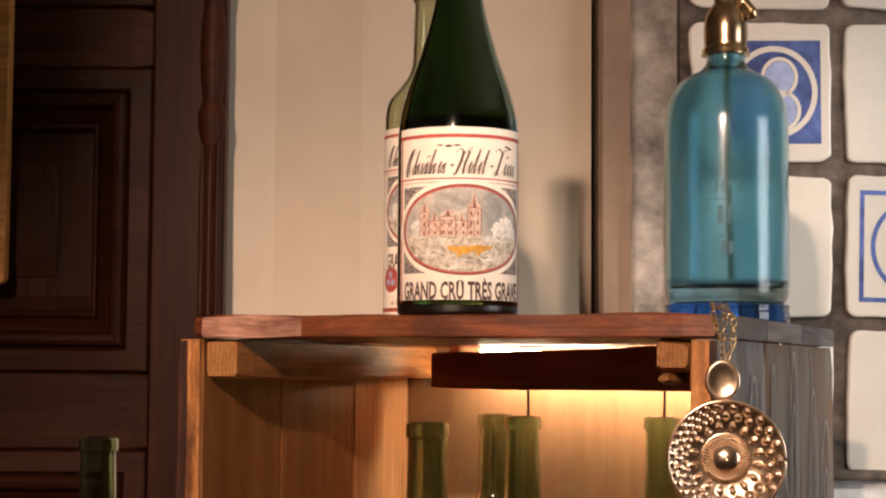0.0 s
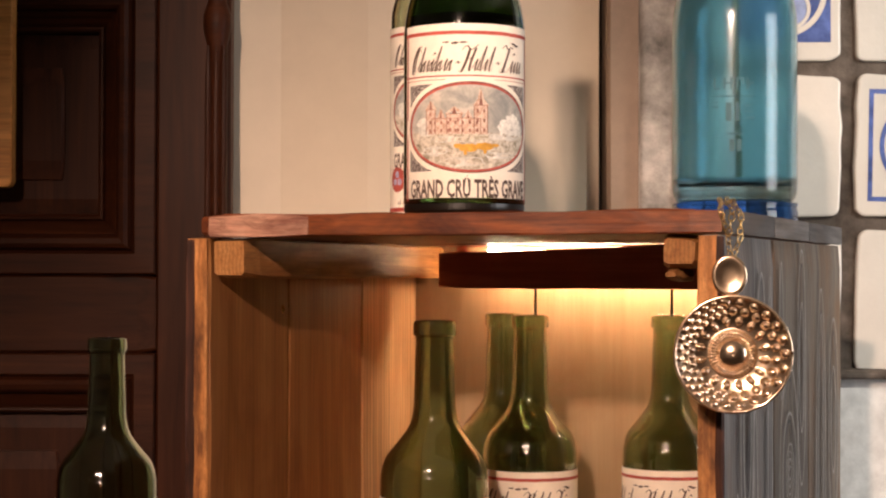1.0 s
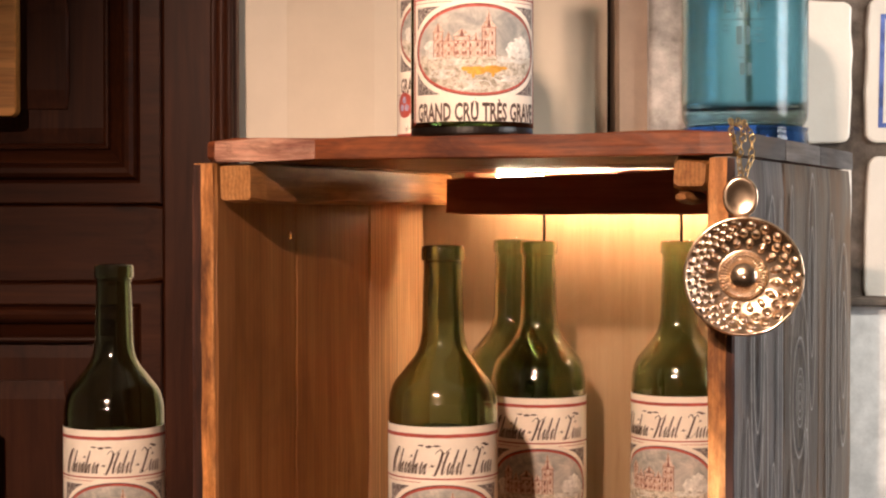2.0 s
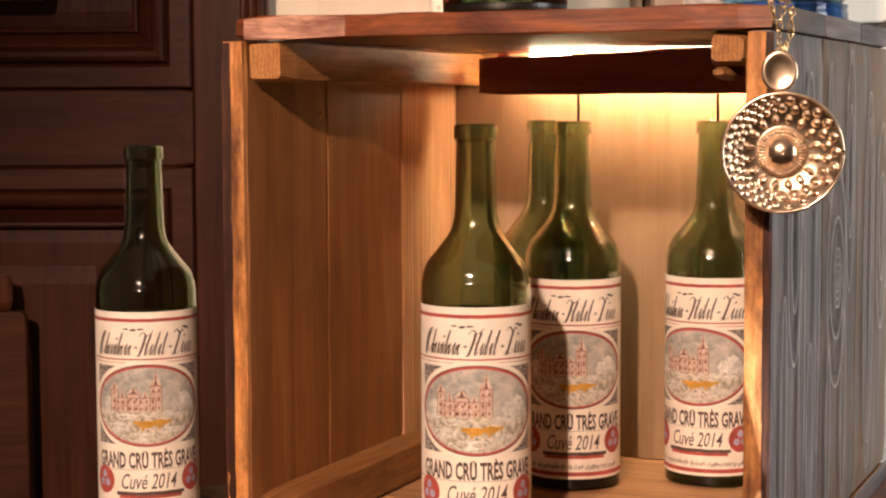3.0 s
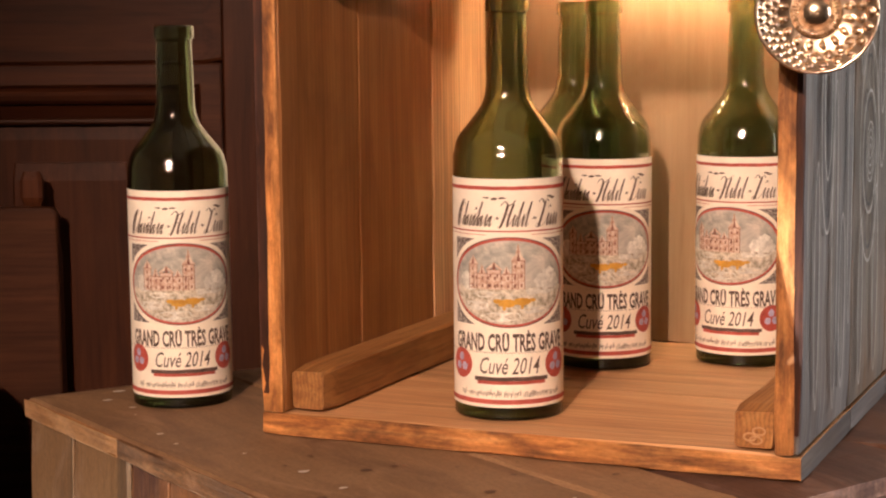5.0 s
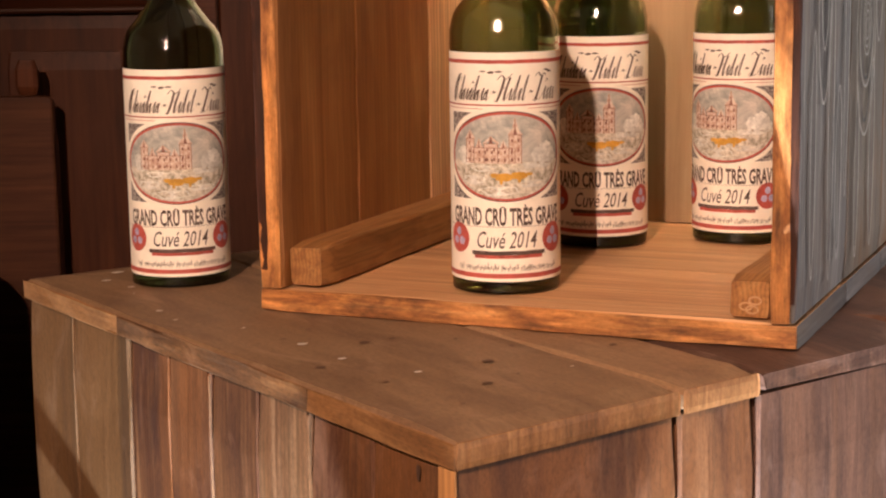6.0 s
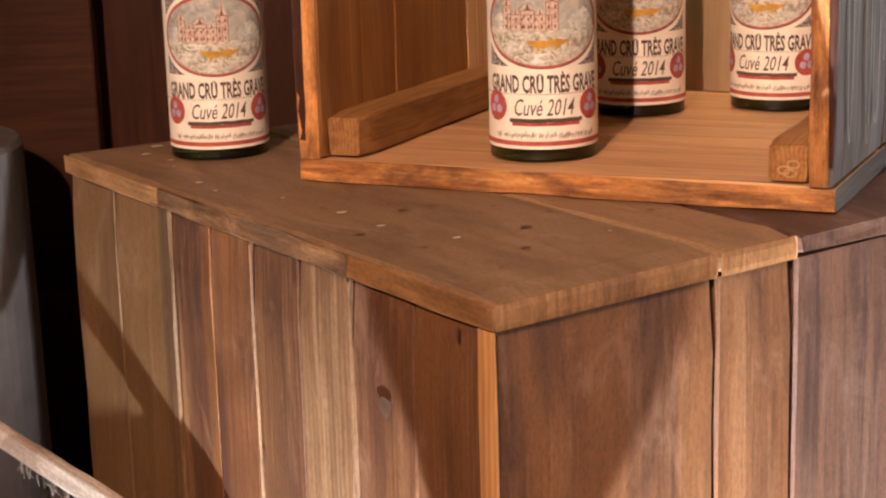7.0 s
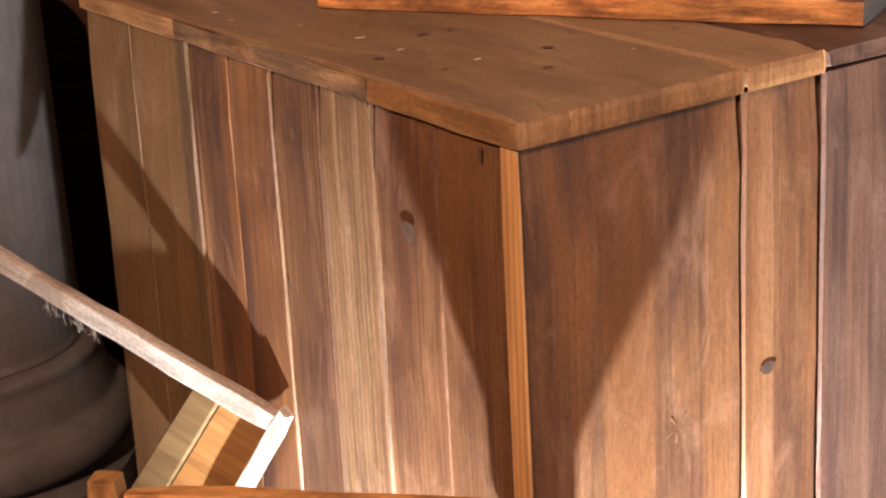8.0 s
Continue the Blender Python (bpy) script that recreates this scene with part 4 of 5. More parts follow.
def script_strokes(bm, x0, x1, z0, height, y, count, seed):
    """Three groups of slanted looping pen strokes standing in for a calligraphic name."""
    rnd = random.Random(seed)
    unit, h = (x1 - x0) / 46.0, height
    thin, thick = 0.00030 * h / 0.0165, 0.00105 * h / 0.0165

    def pt(x, z):
        return (x0 + x * unit + 0.26 * (z - 0.2) * h, z0 + z * h)
    for start, ends, tall in ((0, 17, (4.2, 9.6)), (20, 31, (25.5, 29.6)), (34, 46, ())):
        if start == 0:
            ribbon(bm, [pt(3.2, 0.80), pt(2.9, 1.06), pt(1.6, 0.98), pt(0.5, 0.5), pt(0.9, 0.02), pt(2.2, -0.02), pt(3.2, 0.25)], y, thin, thick * 1.7)
            ribbon(bm, [pt(2.2, 0.98), pt(1.6, 0.5), pt(1.8, 0.05)], y, thin, thick)
        elif start == 20:
            ribbon(bm, [pt(start - 1.6, 0.86), pt(start - 0.4, 1.04), pt(start + 1.4, 0.88), pt(start + 2.6, 0.98), pt(start + 3.4, 1.10)], y, thin * 1.6, thick)
            ribbon(bm, [pt(start + 1.0, 0.92), pt(start + 0.9, 0.4), pt(start + 0.3, -0.04), pt(start - 0.8, 0.02)], y, thin, thick * 1.5)
            ribbon(bm, [pt(start + 3.0, 0.95), pt(start + 2.6, 0.4), pt(start + 2.9, 0.0), pt(start + 3.8, 0.14)], y, thin, thick * 1.3)
            ribbon(bm, [pt(start + 0.6, 0.44), pt(start + 1.8, 0.52), pt(start + 2.9, 0.46)], y, thin * 1.4, thick)
        else:
            ribbon(bm, [pt(start - 1.4, 0.98), pt(start - 0.2, 1.12), pt(start + 1.2, 0.96), pt(start + 2.4, 1.08), pt(start + 3.4, 1.0)], y, thin * 1.6, thick)
            ribbon(bm, [pt(start + 1.8, 1.0), pt(start + 1.4, 0.45), pt(start + 0.9, 0.0), pt(start - 0.2, 0.0), pt(start + 0.4, 0.12), pt(start + 2.0, 0.0), pt(start + 3.4, 0.10)], y, thin, thick * 1.5)
        x = start + 4.0
        while x < ends - 1.6:
            top = 1.0 if any(abs(x - t) < 0.9 for t in tall) else rnd.uniform(0.44, 0.52)
            ribbon(bm, [pt(x - 0.5, 0.1), pt(x + 0.35, top * 0.8), pt(x + 0.7, top), pt(x + 0.6, 0.24), pt(x + 0.9, 0.0), pt(x + 1.6, 0.14)], y, thin, thick)
            if rnd.random() < 0.45:
                ribbon(bm, [pt(x + 0.7, 0.42), pt(x - 0.1, 0.36), pt(x - 0.2, 0.05), pt(x + 0.6, 0.06)], y, thin, thick * 0.8)
            x += rnd.uniform(1.45, 1.8)
    for x in (18.2, 32.2):
        ribbon(bm, [pt(x - 0.7, 0.30), pt(x, 0.40), pt(x + 0.4, 0.30), pt(x + 1.1, 0.38)], y, thin, thick)
    for x, z in ((9.0, 0.72), (38.5, 0.78)):
        ribbon(bm, [pt(x - 0.5, z - 0.06), pt(x, z + 0.06), pt(x + 0.5, z - 0.02)], y, thin, thick)


def castle(bm_fill, bm_line, cx, cz, s, y, y2):
    t = s * 0.92
    e = 0.00022
    def block(x0, z0, x1, z1):
        strip(bm_fill, cx + x0 * s, cz + z0 * t, cx + x1 * s, cz + z1 * t, y)
        for a in (x0, x1):
            strip(bm_line, cx + a * s - e, cz + z0 * t, cx + a * s + e, cz + z1 * t, y2)
        strip(bm_line, cx + x0 * s, cz + z1 * t - e, cx + x1 * s, cz + z1 * t + e, y2)
        n = max(1, int((x1 - x0) / 0.16))
        rows = max(1, int((z1 - z0) / 0.24))
        for i in range(n):
            for j in range(rows):
                wx, wz = x0 + (i + 0.35) * (x1 - x0) / n, z0 + (j + 0.25) * (z1 - z0) / rows
                strip(bm_line, cx + wx * s, cz + wz * t, cx + (wx + 0.05) * s, cz + (wz + 0.11) * t, y2)

    def roof(x0, x1, z0, z1):
        for bm, yy, k in ((bm_fill, y, 1.0), (bm_line, y2, 0.25)):
            m = (x0 + x1) / 2
            bm.faces.new([bm.verts.new((cx + a * s, yy, cz + b * t)) for a, b in ((m - (m - x0) * k, z0), (m + (x1 - m) * k, z0), (m, z1))])
    block(-0.62, 0, 0.62, 0.52)
    block(-0.78, 0, -0.52, 0.82)
    block(0.46, 0, 0.80, 0.95)
    block(-0.22, 0, 0.16, 0.66)
    roof(-0.82, -0.48, 0.82, 1.12)
    roof(0.42, 0.84, 0.95, 1.28)
    roof(0.55, 0.70, 1.2, 1.55)
    roof(-0.28, 0.22, 0.66, 0.92)
    roof(-0.48, -0.26, 0.52, 0.84)
    roof(0.2, 0.42, 0.52, 0.80)


def paper_label(bottle, radius, z0, z1, half, full, lower=True, wide=1.1):
    """Label: paper, red rules, ornament corners, oval picture, lettering and two seals. full: height over which the design is laid out, from the top."""
    label_w = half
    bm = bmesh.new()
    strip(bm, -label_w, z0, label_w, z1, -0.0003)
    solid = bend(bm, radius)
    lab = part("label", solid, M_PAPER, bottle, "cream paper label with red rules and an oval picture", smooth=True)
    k = full / 0.1612
    top = z1

    def zz(v):
        return top - v * k

    def sub(name, bm, material, text="", stretch=True):
        if stretch:
            for v in bm.verts:
                v.co.x *= wide
        return part(name, bend(bm, radius), material, lab, text)
    rules = [(-label_w, 0.0075, label_w, 0.0050), (-label_w, 0.0362, label_w, 0.0352), (-label_w, 0.0384, label_w, 0.0380)]
    if lower:
        rules += [(-label_w, 0.1555, label_w, 0.1522), (-0.021 * k, 0.1416, 0.024 * k, 0.1392)]
    else:
        rules += [(-label_w + 0.0015, 0.1205, -label_w + 0.0035, 0.0062), (label_w - 0.0035, 0.1205, label_w - 0.0015, 0.0062)]
    for x0, a, x1, b in rules:
        bm = bmesh.new()
        strip(bm, x0, zz(a), x1, zz(b), -0.0005, 0.0002)
        sub("red_rule", bm, M_RED, "", abs(x1 - x0) < 0.06 and lower)
    ow = 0.0405 * k
    for x0, x1 in ((-ow, -0.013 * k), (0.013 * k, ow)):
        for a, b in ((0.041, 0.056), (0.085, 0.1005)):
            bm = bmesh.new()
            strip(bm, x0, zz(b), x1, zz(a), -0.0005)
            sub("corner_ornament", bm, M_ORNAMENT)
    cz = zz(0.0708)
    bm = bmesh.new()
    oval_disc(bm, 0, cz, 0.0440 * k, 0.0345 * k, -0.00065, 40)
    sub("oval_border", bm, M_PAPER)
    bm = bmesh.new()
    oval_disc(bm, 0, cz, 0.0408 * k, 0.0313 * k, -0.00072, 40)
    sub("oval_line", bm, M_INK)
    bm = bmesh.new()
    oval_disc(bm, 0, cz, 0.0400 * k, 0.0306 * k, -0.0008, 40)
    sub("oval_ring", bm, M_RED, "red oval ring")
    bm = bmesh.new()
    oval_disc(bm, 0, cz, 0.0382 * k, 0.0289 * k, -0.00095, 40)
    sub("sky", bm, M_SKY, "grey-blue painted sky")
    bm = bmesh.new()
    lower_half(bm, 0, cz, 0.0384 * k, 0.0290 * k, -0.0011, -0.004 * k, 40)
    sub("field", bm, M_FIELD, "pale speckled painted field")
    fill, line = bmesh.new(), bmesh.new()
    castle(fill, line, -0.0085 * k, cz - 0.0048 * k, 0.0225 * k, -0.00125, -0.0014)
    sub("castle", fill, M_CASTLE, "pink washed castle drawing")
    sub("castle_drawing", line, M_CASTLELINE)
    for i, (x, z, a, b) in enumerate(((0.021, 0.0005, 0.005, 0.0045), (0.0265, 0.005, 0.005, 0.005), (0.031, 0.0, 0.004, 0.006), (0.024, -0.005, 0.009, 0.0035), (-0.029, 0.002, 0.0045, 0.0045), (-0.026, -0.004, 0.005, 0.002), (0.015, -0.0065, 0.006, 0.002), (-0.012, -0.0085, 0.011, 0.0022), (-0.004, -0.0235, 0.014, 0.003), (0.016, -0.019, 0.009, 0.0025), (-0.021, -0.016, 0.008, 0.003))):
        bm = bmesh.new()
        blob(bm, x * k, cz + z * k, a * k, b * k, -0.00125, i + 2, 0.5)
        sub("cloud", bm, M_CLOUD)
    bm = bmesh.new()
    for i, (x, z, a, b) in enumerate(((-0.0015, -0.0140, 0.0056, 0.0030), (0.0075, -0.0132, 0.0056, 0.0027), (-0.007, -0.0128, 0.0026, 0.0016), (0.014, -0.0122, 0.0026, 0.0011), (-0.003, -0.0175, 0.0009, 0.0018), (0.008, -0.0165, 0.0009, 0.0018))):
        blob(bm, x * k, cz + z * k, a * k, b * k, -0.0014, i + 30, 0.3)
    sub("ochre_patch", bm, M_OCHRE, "ochre painted patch")
    bm = bmesh.new()
    script_strokes(bm, -0.0385 * k, 0.0385 * k, zz(0.0325), 0.0165 * k, -0.0006, 46, 4)
    for x, z in ((-0.014, 0.0128), (-0.009, 0.0134), (-0.004, 0.0130), (0.028, 0.0125), (0.031, 0.0135)):
        blob(bm, x * k, zz(z), 0.0022 * k, 0.0007 * k, -0.0006, x * 900, 0.8, 12)
    sub("script", bm, M_INK, "dark calligraphic pen strokes")
    bm = letters("GRAND CR\u00db TR\u00c8S GRAVE", -0.0395 * k, 0.0400 * k, zz(0.1182), 0.0122 * k, -0.0006, 0.030)
    sub("lettering", bm, M_INK, "dark hand-lettered capitals")
    if lower:
        bm = bmesh.new()
        strip(bm, -label_w / wide, zz(0.1197), label_w / wide, zz(0.1194), -0.0005)
        strip(bm, -0.023 * k, zz(0.1392), 0.026 * k, zz(0.1364), -0.0005, 0.0003)
        rnd = random.Random(12)
        x = -0.034
        while x < 0.036:
            w = rnd.uniform(0.0003, 0.0006)
            if rnd.random() > 0.12:
                low = 0.1506 - rnd.choice((0.0, 0.0, 0.0012))
                strip(bm, x * k, zz(low), (x + w) * k, zz(low - rnd.uniform(0.0022, 0.0046)), -0.0006)
            if rnd.random() > 0.6:
                strip(bm, x * k, zz(0.1484), (x + 0.0012) * k, zz(0.1479), -0.0006)
            x += rnd.uniform(0.0009, 0.0013)
        sub("small_print", bm, M_INK)
        bm = letters("Cuv\u00e9 2014", -0.0190 * k, 0.0200 * k, zz(0.1343), 0.0122 * k, -0.0006, 0.004, 0.30)
        sub("lettering", bm, M_INK, "dark hand-lettered vintage")
        for x in (-0.0345, 0.0335):
            bm = bmesh.new()
            oval_disc(bm, x * k, zz(0.1285), 0.0094 * k, 0.0106 * k, -0.0006, 16)
            seal = sub("seal", bm, M_RED, "round red printed seal")
            bm = bmesh.new()
            for i in range(3):
                a = radians(90 + 120 * i)
                blob(bm, x * k + 0.0035 * k * math.cos(a), zz(0.1285) + 0.0042 * k * math.sin(a), 0.0026 * k, 0.0028 * k, -0.00075, i, 0.3, 14)
            sub("seal_mark", bm, M_SEALBLUE)
    return lab


def face_angle(x, y, turn=0.0):
    """Turns a bottle so that its label's middle looks towards the aisle in front."""
    return math.degrees(math.atan2(x, y)) * -1 + turn


first = thing("wine_bottle", Matrix.Identity(4), "empty green glass wine bottle with a cream printed label", "bottle", "wine bottles")
bottle_glass(BORDEAUX, M_GREEN, first, "olive green glass")
paper_label(first, R_B, 0.0085, 0.1663, 0.0655, 0.1611)
bm = bmesh.new()
strip(bm, -0.018, 0.080, 0.018, 0.1600, -0.0003)
part("back_label", bend(bm, R_B), M_PAPER, first, "plain cream back label", Matrix.Rotation(radians(176), 4, "Z"), True)
ZF = Z1 + 0.0168
places = [(-0.2657, 1.3787, Z1, 0.0, 0.0), (-0.0107, 1.2603, ZF, 0.5, 0.0), (0.065, 1.4479, ZF, 1.0, -0.0), (0.1796, 1.4600, ZF, -21.0, 0.0)]
for k, (x, y, z, turn, dz) in enumerate(places):
    m = pose(x, y, z + 0.0006, 0, 0, face_angle(x, y, turn))
    if k == 0:
        first.matrix_basis = m
    else:
        copy_thing(first, m)
dark = thing("wine_bottle", crate_m @ Matrix.Translation((-0.262, 0.320, 0.0176)), "empty dark green wine bottle with no label", "bottle", "wine bottles")
bottle_glass(BORDEAUX, M_GREEN, dark, "dark green glass")

ZT = Z1 + H + 0.0004
pale = thing("wine_bottle", pose(-0.013, 1.520, ZT, 0, 0, 2.0), "pale clear-green glass wine bottle with a cream printed label", "bottle")
bottle_glass(BORDEAUX, M_PALEGREEN, pale, "pale green glass")
paper_label(pale, R_B, 0.0052, 0.1663, 0.0655, 0.1611)

champ = thing("sparkling_wine_bottle", pose(0.0100, 1.285, ZT, 0, 0, 5.5), "dark green sloping-shouldered wine bottle with a cream printed label", "bottle")
bottle_glass(CHAMPAGNE, M_DEEPGREEN, champ, "deep green glass", base=M_WINE)
bm = lathe_bm([(0.0, 0.0225), (0.028, 0.0165), (0.0400, 0.0135), (0.0404, 0.06), (0.0404, 0.142), (0.0, 0.142)], 48)
part("contents", bm, M_WINE, champ, "dark contents", smooth=True)
paper_label(champ, 0.04375, 0.0115, 0.1335, 0.0565, 0.1655, lower=False, wide=1.2)

# thin wires in the necks
for u, v in ((-0.2230, 0.290), (-0.1080, 0.290)):
    wire = thing("wire_rod", crate_m @ Matrix.Translation((u, v, 0)), "thin dark wire hanging into a bottle neck", "wire")
    part("rod", tube_bm([(0, 0, 0.3065), (0.0003, 0, 0.318), (0, 0, 0.3284)], 0.0012, 8), M_ROD, wire)

# ---- siphon ----
siphon = thing("soda_siphon", pose(0.2415, 1.515, ZT, 0, 0, 0), "turquoise glass soda siphon with a worn metal cap", "siphon")
BODY = smooth_profile([(0.0165, 0.2330), (0.0167, 0.2275), (0.0212, 0.2212), (0.0315, 0.2155), (0.0410, 0.2085), (0.0482, 0.1960), (0.0517, 0.1810), (0.0527, 0.1640), (0.0527, 0.1200), (0.0527, 0.0500), (0.0522, 0.0300), (0.0500, 0.0225), (0.0480, 0.0205)], 4)
inner = [(max(r - 0.0040, 0.010), z) for r, z in BODY if z > 0.034][::-1]
bm = lathe_bm(BODY + [(0.0, 0.0205), (0.0, 0.031), (0.030, 0.031), (0.044, 0.0325)] + inner + [BODY[0]], 72)
bmesh.ops.remove_doubles(bm, verts=bm.verts[:], dist=1e-6)
bmesh.ops.recalc_face_normals(bm, faces=bm.faces[:])
part("glass", bm, M_TURQUOISE, siphon, "turquoise glass body", smooth=True)
part("foot", lathe_bm(smooth_profile([(0.0, 0.0002), (0.047, 0.0002), (0.0522, 0.003), (0.0532, 0.009), (0.0520, 0.015), (0.0485, 0.0200), (0.0, 0.0202)], 3), 72), M_COBALT, siphon, "cobalt blue glass foot", smooth=True)
part("tube", tube_bm([(0.001, 0, 0.236), (0.002, 0.006, 0.15), (0.006, 0.010, 0.036)], 0.0026, 14), M_TUBE, siphon, "inner glass tube", smooth=True)
part("cap", lathe_bm(smooth_profile([(0.0, 0.2335), (0.0192, 0.2335), (0.0202, 0.2360), (0.0196, 0.2395), (0.0184, 0.2415), (0.0188, 0.2530), (0.0183, 0.2625), (0.0162, 0.2705), (0.0125, 0.2765), (0.0100, 0.2800), (0.0092, 0.302), (0.0, 0.302)], 3), 48), M_BRASS, siphon, "worn copper-coloured metal cap", smooth=True)
part("spout", tube_bm([(0.004, 0.0, 0.281), (0.016, -0.004, 0.279), (0.021, -0.005, 0.272), (0.0225, -0.005, 0.2645)], 0.0050, 14), M_BRASS, siphon, smooth=True)
part("lever", tube_bm([(0.0, 0.0, 0.298), (-0.02, 0, 0.304), (-0.045, 0, 0.285)], 0.004, 10), M_BRASS, siphon, smooth=True)
M_ETCH = plain("etched_glass", (0.05, 0.15, 0.19), 0.6)
for x, z, w, h in ((-0.017, 0.111, 0.0016, 0.010), (-0.0154, 0.111, 0.004, 0.0014), (-0.009, 0.111, 0.0016, 0.010), (-0.0074, 0.1155, 0.0040, 0.0014), (-0.0034, 0.111, 0.0016, 0.010), (0.001, 0.111, 0.0016, 0.010), (0.0026, 0.1195, 0.0034, 0.0014), (0.0060, 0.1155, 0.0014, 0.0055), (0.010, 0.111, 0.0016, 0.010), (0.0116, 0.1155, 0.0040, 0.0014), (-0.020, 0.1050, 0.036, 0.0008),
                   (-0.018, 0.096, 0.005, 0.0012), (-0.018, 0.100, 0.005, 0.0012), (-0.007, 0.085, 0.0046, 0.015), (0.001, 0.085, 0.0030, 0.015), (0.008, 0.097, 0.006, 0.0014), (0.008, 0.092, 0.006, 0.0012), (0.009, 0.087, 0.008, 0.0012), (-0.006, 0.074, 0.013, 0.0010), (-0.004, 0.060, 0.0040, 0.010), (0.002, 0.060, 0.0036, 0.010)):
    bm = bmesh.new()
    strip(bm, x, z, x + w, z + h, -0.0002)
    part("etched_bar", bend(bm, 0.0527), M_ETCH, siphon, m=pose(0, 0, 0, 0, 0, -9))

# ---- silver tasting cup on a chain ----
cup = thing("tasting_cup", pose(0.1725, 1.087, 1.4918, 0, 0, -7), "round dimpled silver wine tasting cup hanging on a gold chain", "cup")


def cup_height(r, a):
    """Depth of the pressed relief, forwards, over a disc of radius 0.0363."""
    h = 0.0
    if r < 0.0102:
        h += 0.0070 * math.sqrt(max(0, 1 - (r / 0.0102) ** 2))
    if 0.0102 <= r < 0.0150:
        t = (r - 0.0102) / 0.0048
        h += 0.0016 * math.sin(math.pi * t) + 0.0004 * math.sin(math.pi * t) * math.cos(40 * a)
    bowl = 0.0085 * max(0, (r - 0.015) / 0.0213) ** 1.7
    h += bowl
    n = 16
    d = abs((a * n / (2 * math.pi)) % 1 - 0.5)
    q = ((r - 0.0195) / 0.0028) ** 2 + (d / 0.26) ** 2
    if q < 1:
        h += 0.0021 * math.sqrt(1 - q)
    left = math.cos(a) < -0.15
    if left:
        n2 = 34
        for rr, ph in ((0.0246, 0.0), (0.0282, 0.5), (0.0318, 0.0)):
            d = abs((a * n2 / (2 * math.pi) + ph) % 1 - 0.5)
            q = ((r - rr) / 0.0018) ** 2 + (d / 0.36) ** 2
            if q < 1:
                h += 0.0013 * math.sqrt(1 - q)
    else:
        n2 = 22
        for rr, ph in ((0.0258, 0.0), (0.0305, 0.5)):
            d = abs((a * n2 / (2 * math.pi) + ph) % 1 - 0.5)
            q = ((r - rr) / 0.0024) ** 2 + (d / 0.33) ** 2
            if q < 1:
                h += 0.0019 * math.sqrt(1 - q)
    return h


bm = bmesh.new()
rings_n, seg_n, rows = 60, 288, []
for i in range(1, rings_n + 1):
    r = 0.0350 * i / rings_n
    rows.append([bm.verts.new((r * math.cos(2 * math.pi * k / seg_n), -cup_height(r, 2 * math.pi * k / seg_n), r * math.sin(2 * math.pi * k / seg_n))) for k in range(seg_n)])
c0 = bm.verts.new((0, -0.0062, 0))
for k in range(seg_n):
    bm.faces.new((c0, rows[0][k], rows[0][(k + 1) % seg_n]))
for r0, r1 in zip(rows, rows[1:]):
    for k in range(seg_n):
        bm.faces.new((r0[k], r0[(k + 1) % seg_n], r1[(k + 1) % seg_n], r1[k]))
geom = bmesh.ops.extrude_face_region(bm, geom=bm.faces[:])
for v in geom["geom"]:
    if isinstance(v, bmesh.types.BMVert):
        v.co.y += 0.0009
bmesh.ops.recalc_face_normals(bm, faces=bm.faces[:])
part("bowl", bm, M_SILVER, cup, "dimpled polished silver bowl", smooth=True)
rim = [(0.0350 * math.cos(2 * math.pi * k / 96), -0.0083, 0.0350 * math.sin(2 * math.pi * k / 96)) for k in range(97)]
part("rim", tube_bm(rim, 0.0011, 10), M_SILVER, cup, "rolled silver rim", smooth=True)
bm = lathe_bm(smooth_profile([(0.0, -0.0006), (0.0085, -0.0006), (0.0097, 0.0), (0.0085, 0.0012), (0.004, 0.0002), (0.0, 0.0)], 3), 40)
part("thumb_plate", bm, M_SILVER, cup, "small round thumb plate", pose(-0.002, -0.006, 0.0475, 90, 0, 0) @ Matrix.Diagonal((1.1, 1.30, 1, 1)), True)
part("ring_handle", tube_bm([(0.004 * math.cos(2 * math.pi * k / 24) - 0.002, -0.003, 0.0395 + 0.004 * math.sin(2 * math.pi * k / 24)) for k in range(25)], 0.0010, 8), M_SILVER, cup, smooth=True)

chain = thing("chain", pose(0.1705, 1.083, 1.548), "fine gold link chain looped over the crate corner", "chain")


def link_bm(length, width, wire):
    pts = []
    for k in range(25):
        a = 2 * math.pi * k / 24
        pts.append((width * math.cos(a), 0, length * math.sin(a)))
    return tube_bm(pts, wire, 6)


link_mesh = finish(link_bm(0.0030, 0.0017, 0.00042), "link", M_CHAIN, True)


def hang(points):
    pts = [Vector(p) for p in points]
    total = sum((b - a).length for a, b in zip(pts, pts[1:]))
    n = int(total / 0.0043)
    for i in range(n + 1):
        s = total * i / n
        for a, b in zip(pts, pts[1:]):
            L = (b - a).length
            if s <= L + 1e-9:
                p, d = a + (b - a) * (s / L), (b - a).normalized()
                break
            s -= L
        ob = new("link", link_mesh)
        ob.parent = chain
        ob.matrix_basis = Matrix.Translation(p) @ d.to_track_quat("Z", "Y").to_matrix().to_4x4() @ Matrix.Rotation(radians(90 * (i % 2) + 20), 4, "Z")


hang([(0.0, 0, 0.0), (-0.001, 0.004, 0.016), (-0.004, 0.012, 0.030), (-0.003, 0.022, 0.0385), (0.0, 0.034, 0.0365)])
hang([(0.001, 0, 0.001), (0.006, 0.001, 0.014), (0.0075, 0.006, 0.028), (0.004, 0.016, 0.0375), (0.001, 0.028, 0.0362)])
hang([(-0.001, -0.001, 0.018), (0.002, 0.004, 0.030), (0.0, 0.012, 0.0375)])

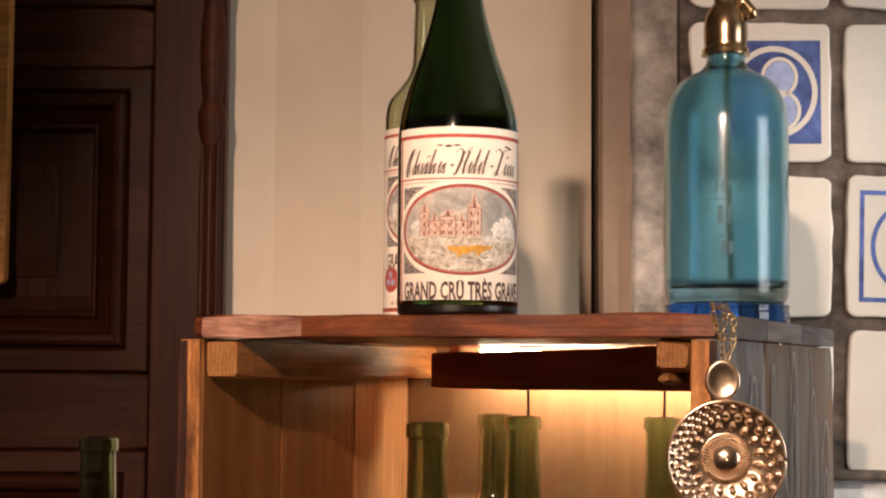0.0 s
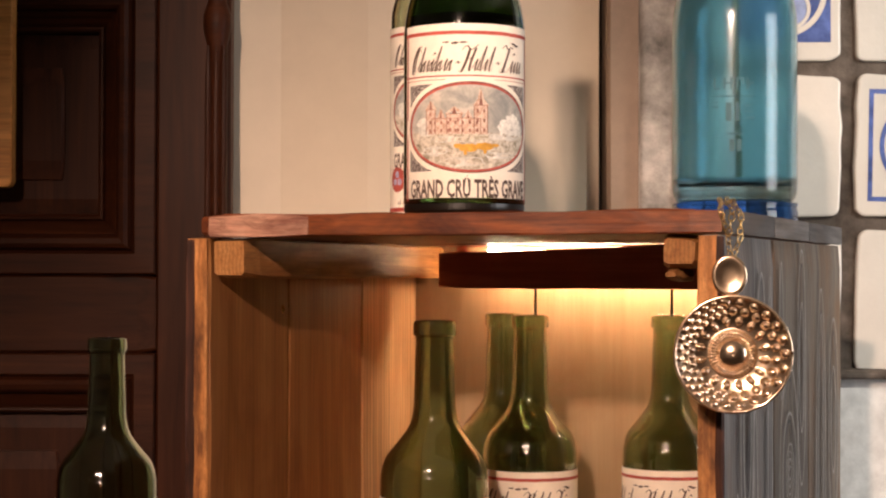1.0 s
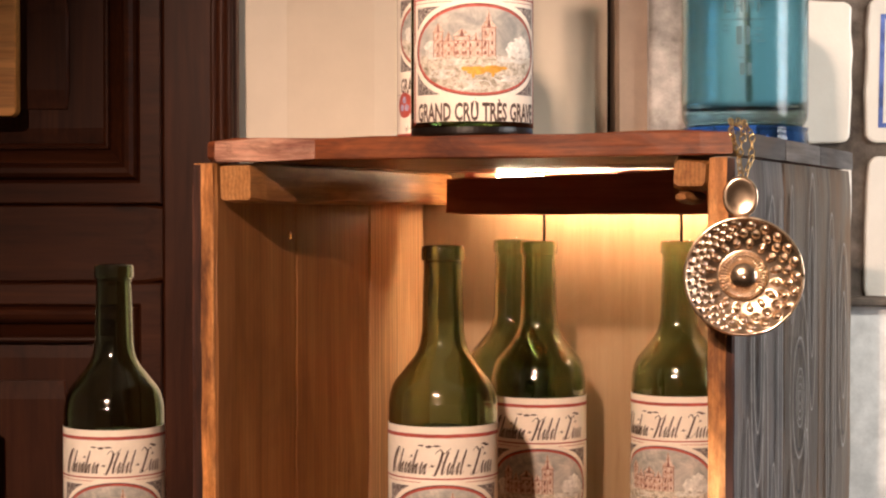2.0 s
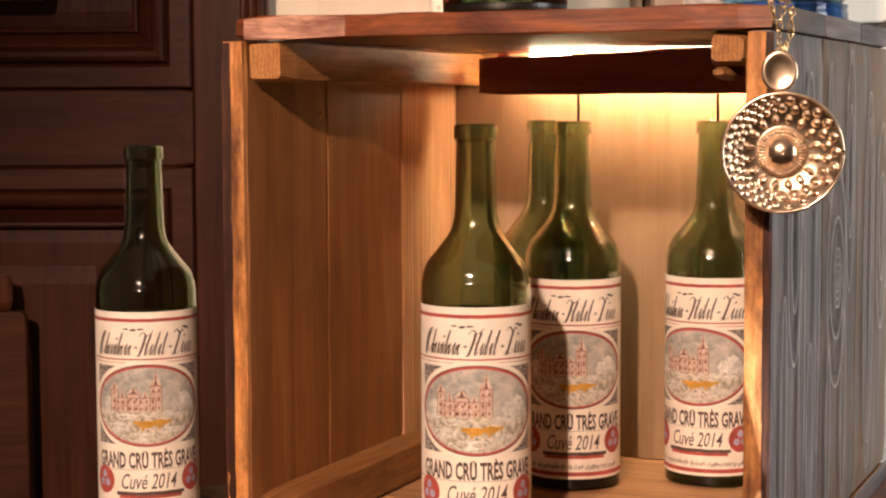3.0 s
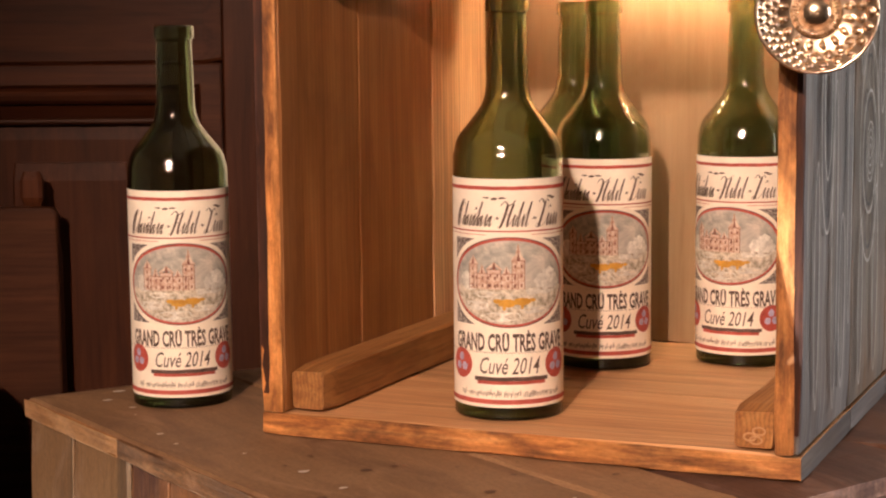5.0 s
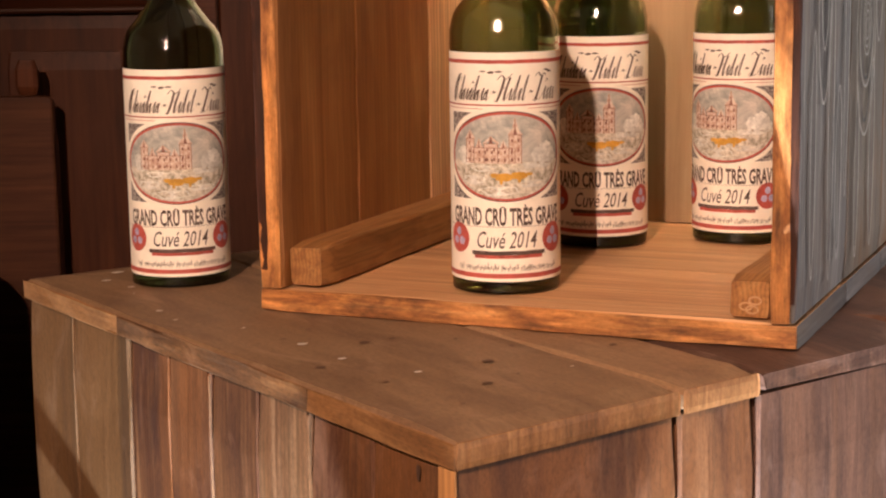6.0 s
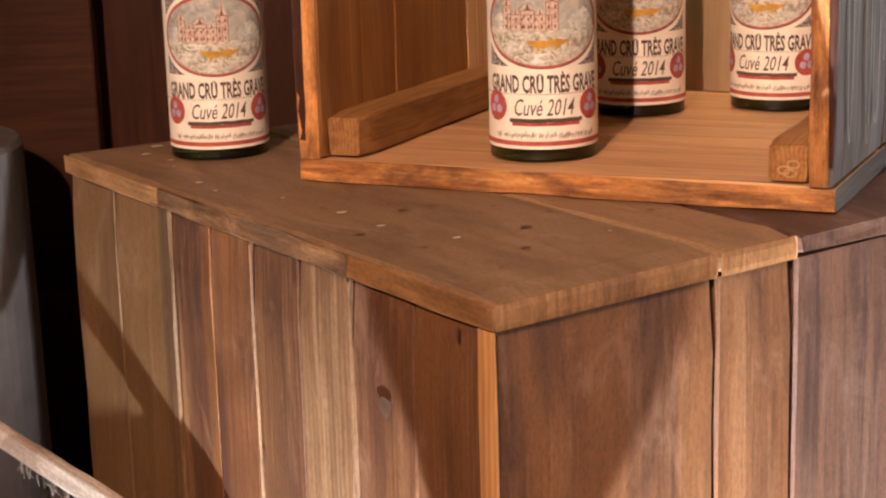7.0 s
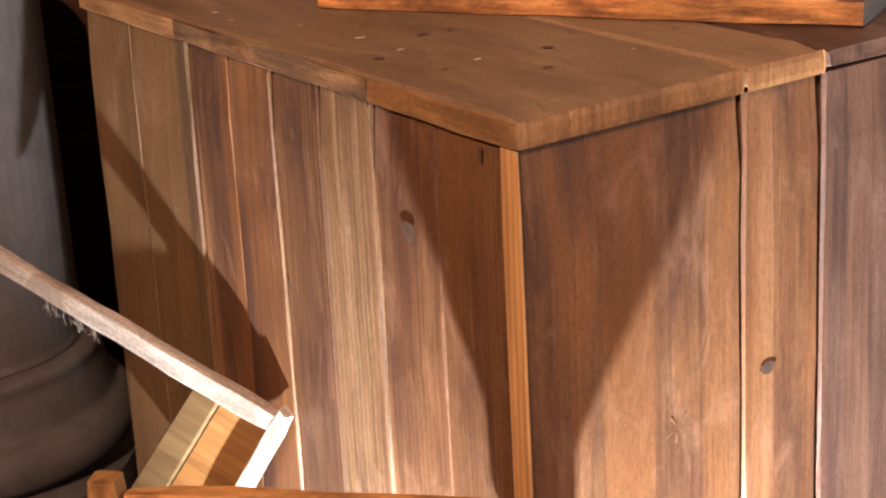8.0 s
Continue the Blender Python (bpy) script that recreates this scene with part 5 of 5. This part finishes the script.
# ---- small tipped crate and the board low in front that blocks the uplight ----
tip = thing("small_crate", pose(-0.2108, 1.127, 0.9405, 0, 6.76, -42.93), "small tipped pale wooden tray leaning on the stand", "crate")
board("plank", (-0.41, 0.0, -0.0190), (-0.0125, 0.0095, 0.0), "x", M_PALE, tip, "pale rough-sawn plank", 0.0015, 0.0014)
board("plank", (-0.0112, 0.0002, -0.18), (0.0, 0.0095, 0.0), "z", M_PALE, tip, "", 0.0012, 0.0010, Matrix.Rotation(radians(31), 4, "Y"))
part("bottom", slab_bm([(-0.0785, -0.010), (-0.1790, -0.158), (-0.100, -0.158), (-0.030, -0.010)], 0.0030), M_TIPWOOD, tip, "orange-brown pine bottom", Matrix.Translation((0, 0.0130, 0)))
part("cleat", slab_bm([(-0.1100, -0.010), (-0.2155, -0.158), (-0.1808, -0.158), (-0.0807, -0.010)], 0.0070, 0.0012), M_TIPEDGE, tip, "tan cleat", Matrix.Translation((0, 0.0102, 0)))
fr = bmesh.new()
rnd = random.Random(3)
for k in range(26):
    x = -0.31 + 0.075 * rnd.random()
    p = Vector((x, 0.001, -0.0186))
    tube_bm([p, p + Vector((rnd.uniform(-0.003, 0.004), -0.001, -0.004)), p + Vector((rnd.uniform(-0.006, 0.008), rnd.uniform(-0.003, 0.002), -rnd.uniform(0.005, 0.012)))], 0.00014, 4, fr)
part("splinters", fr, M_PALE, tip, "frayed pale splinters")
tagged(bpy.data.objects["splinters"], kind="stuff")

guard = thing("guard_board", pose(-0.12, 0.881, 0.0, 0, 0, -7.3), "orange pine guard board fixed in front of the stand's corner", "board")
rail = board("front_board", (-0.139, -0.015, 0.8455), (0.64, 0.0, 1.006), "x", M_EDGE, guard, "orange pine front board", 0.002, 0.001)
# unseen lower edge sloped to cut the uplight into a V on the stand
for v in rail.data.vertices:
    co = rail.matrix_basis @ v.co
    if co.z < 0.92:
        co.z += 0.0275 - 0.172 * co.x
        v.co = rail.matrix_basis.inverted() @ co
board("end_block", (-0.1600, -0.019, 0.9050), (-0.140, 0.001, 1.013), "z", M_CLEAT, guard, "square pine end block", 0.002, 0.001)
board("end_block", (0.6405, -0.019, 0.7600), (0.659, 0.001, 1.013), "z", M_CLEAT, guard, "square pine end block", 0.002, 0.001)
board("spacer", (0.055, 0.0005, 0.875), (0.095, 0.0235, 0.94), "x", M_CLEAT, guard, "", 0.001, 0.0)
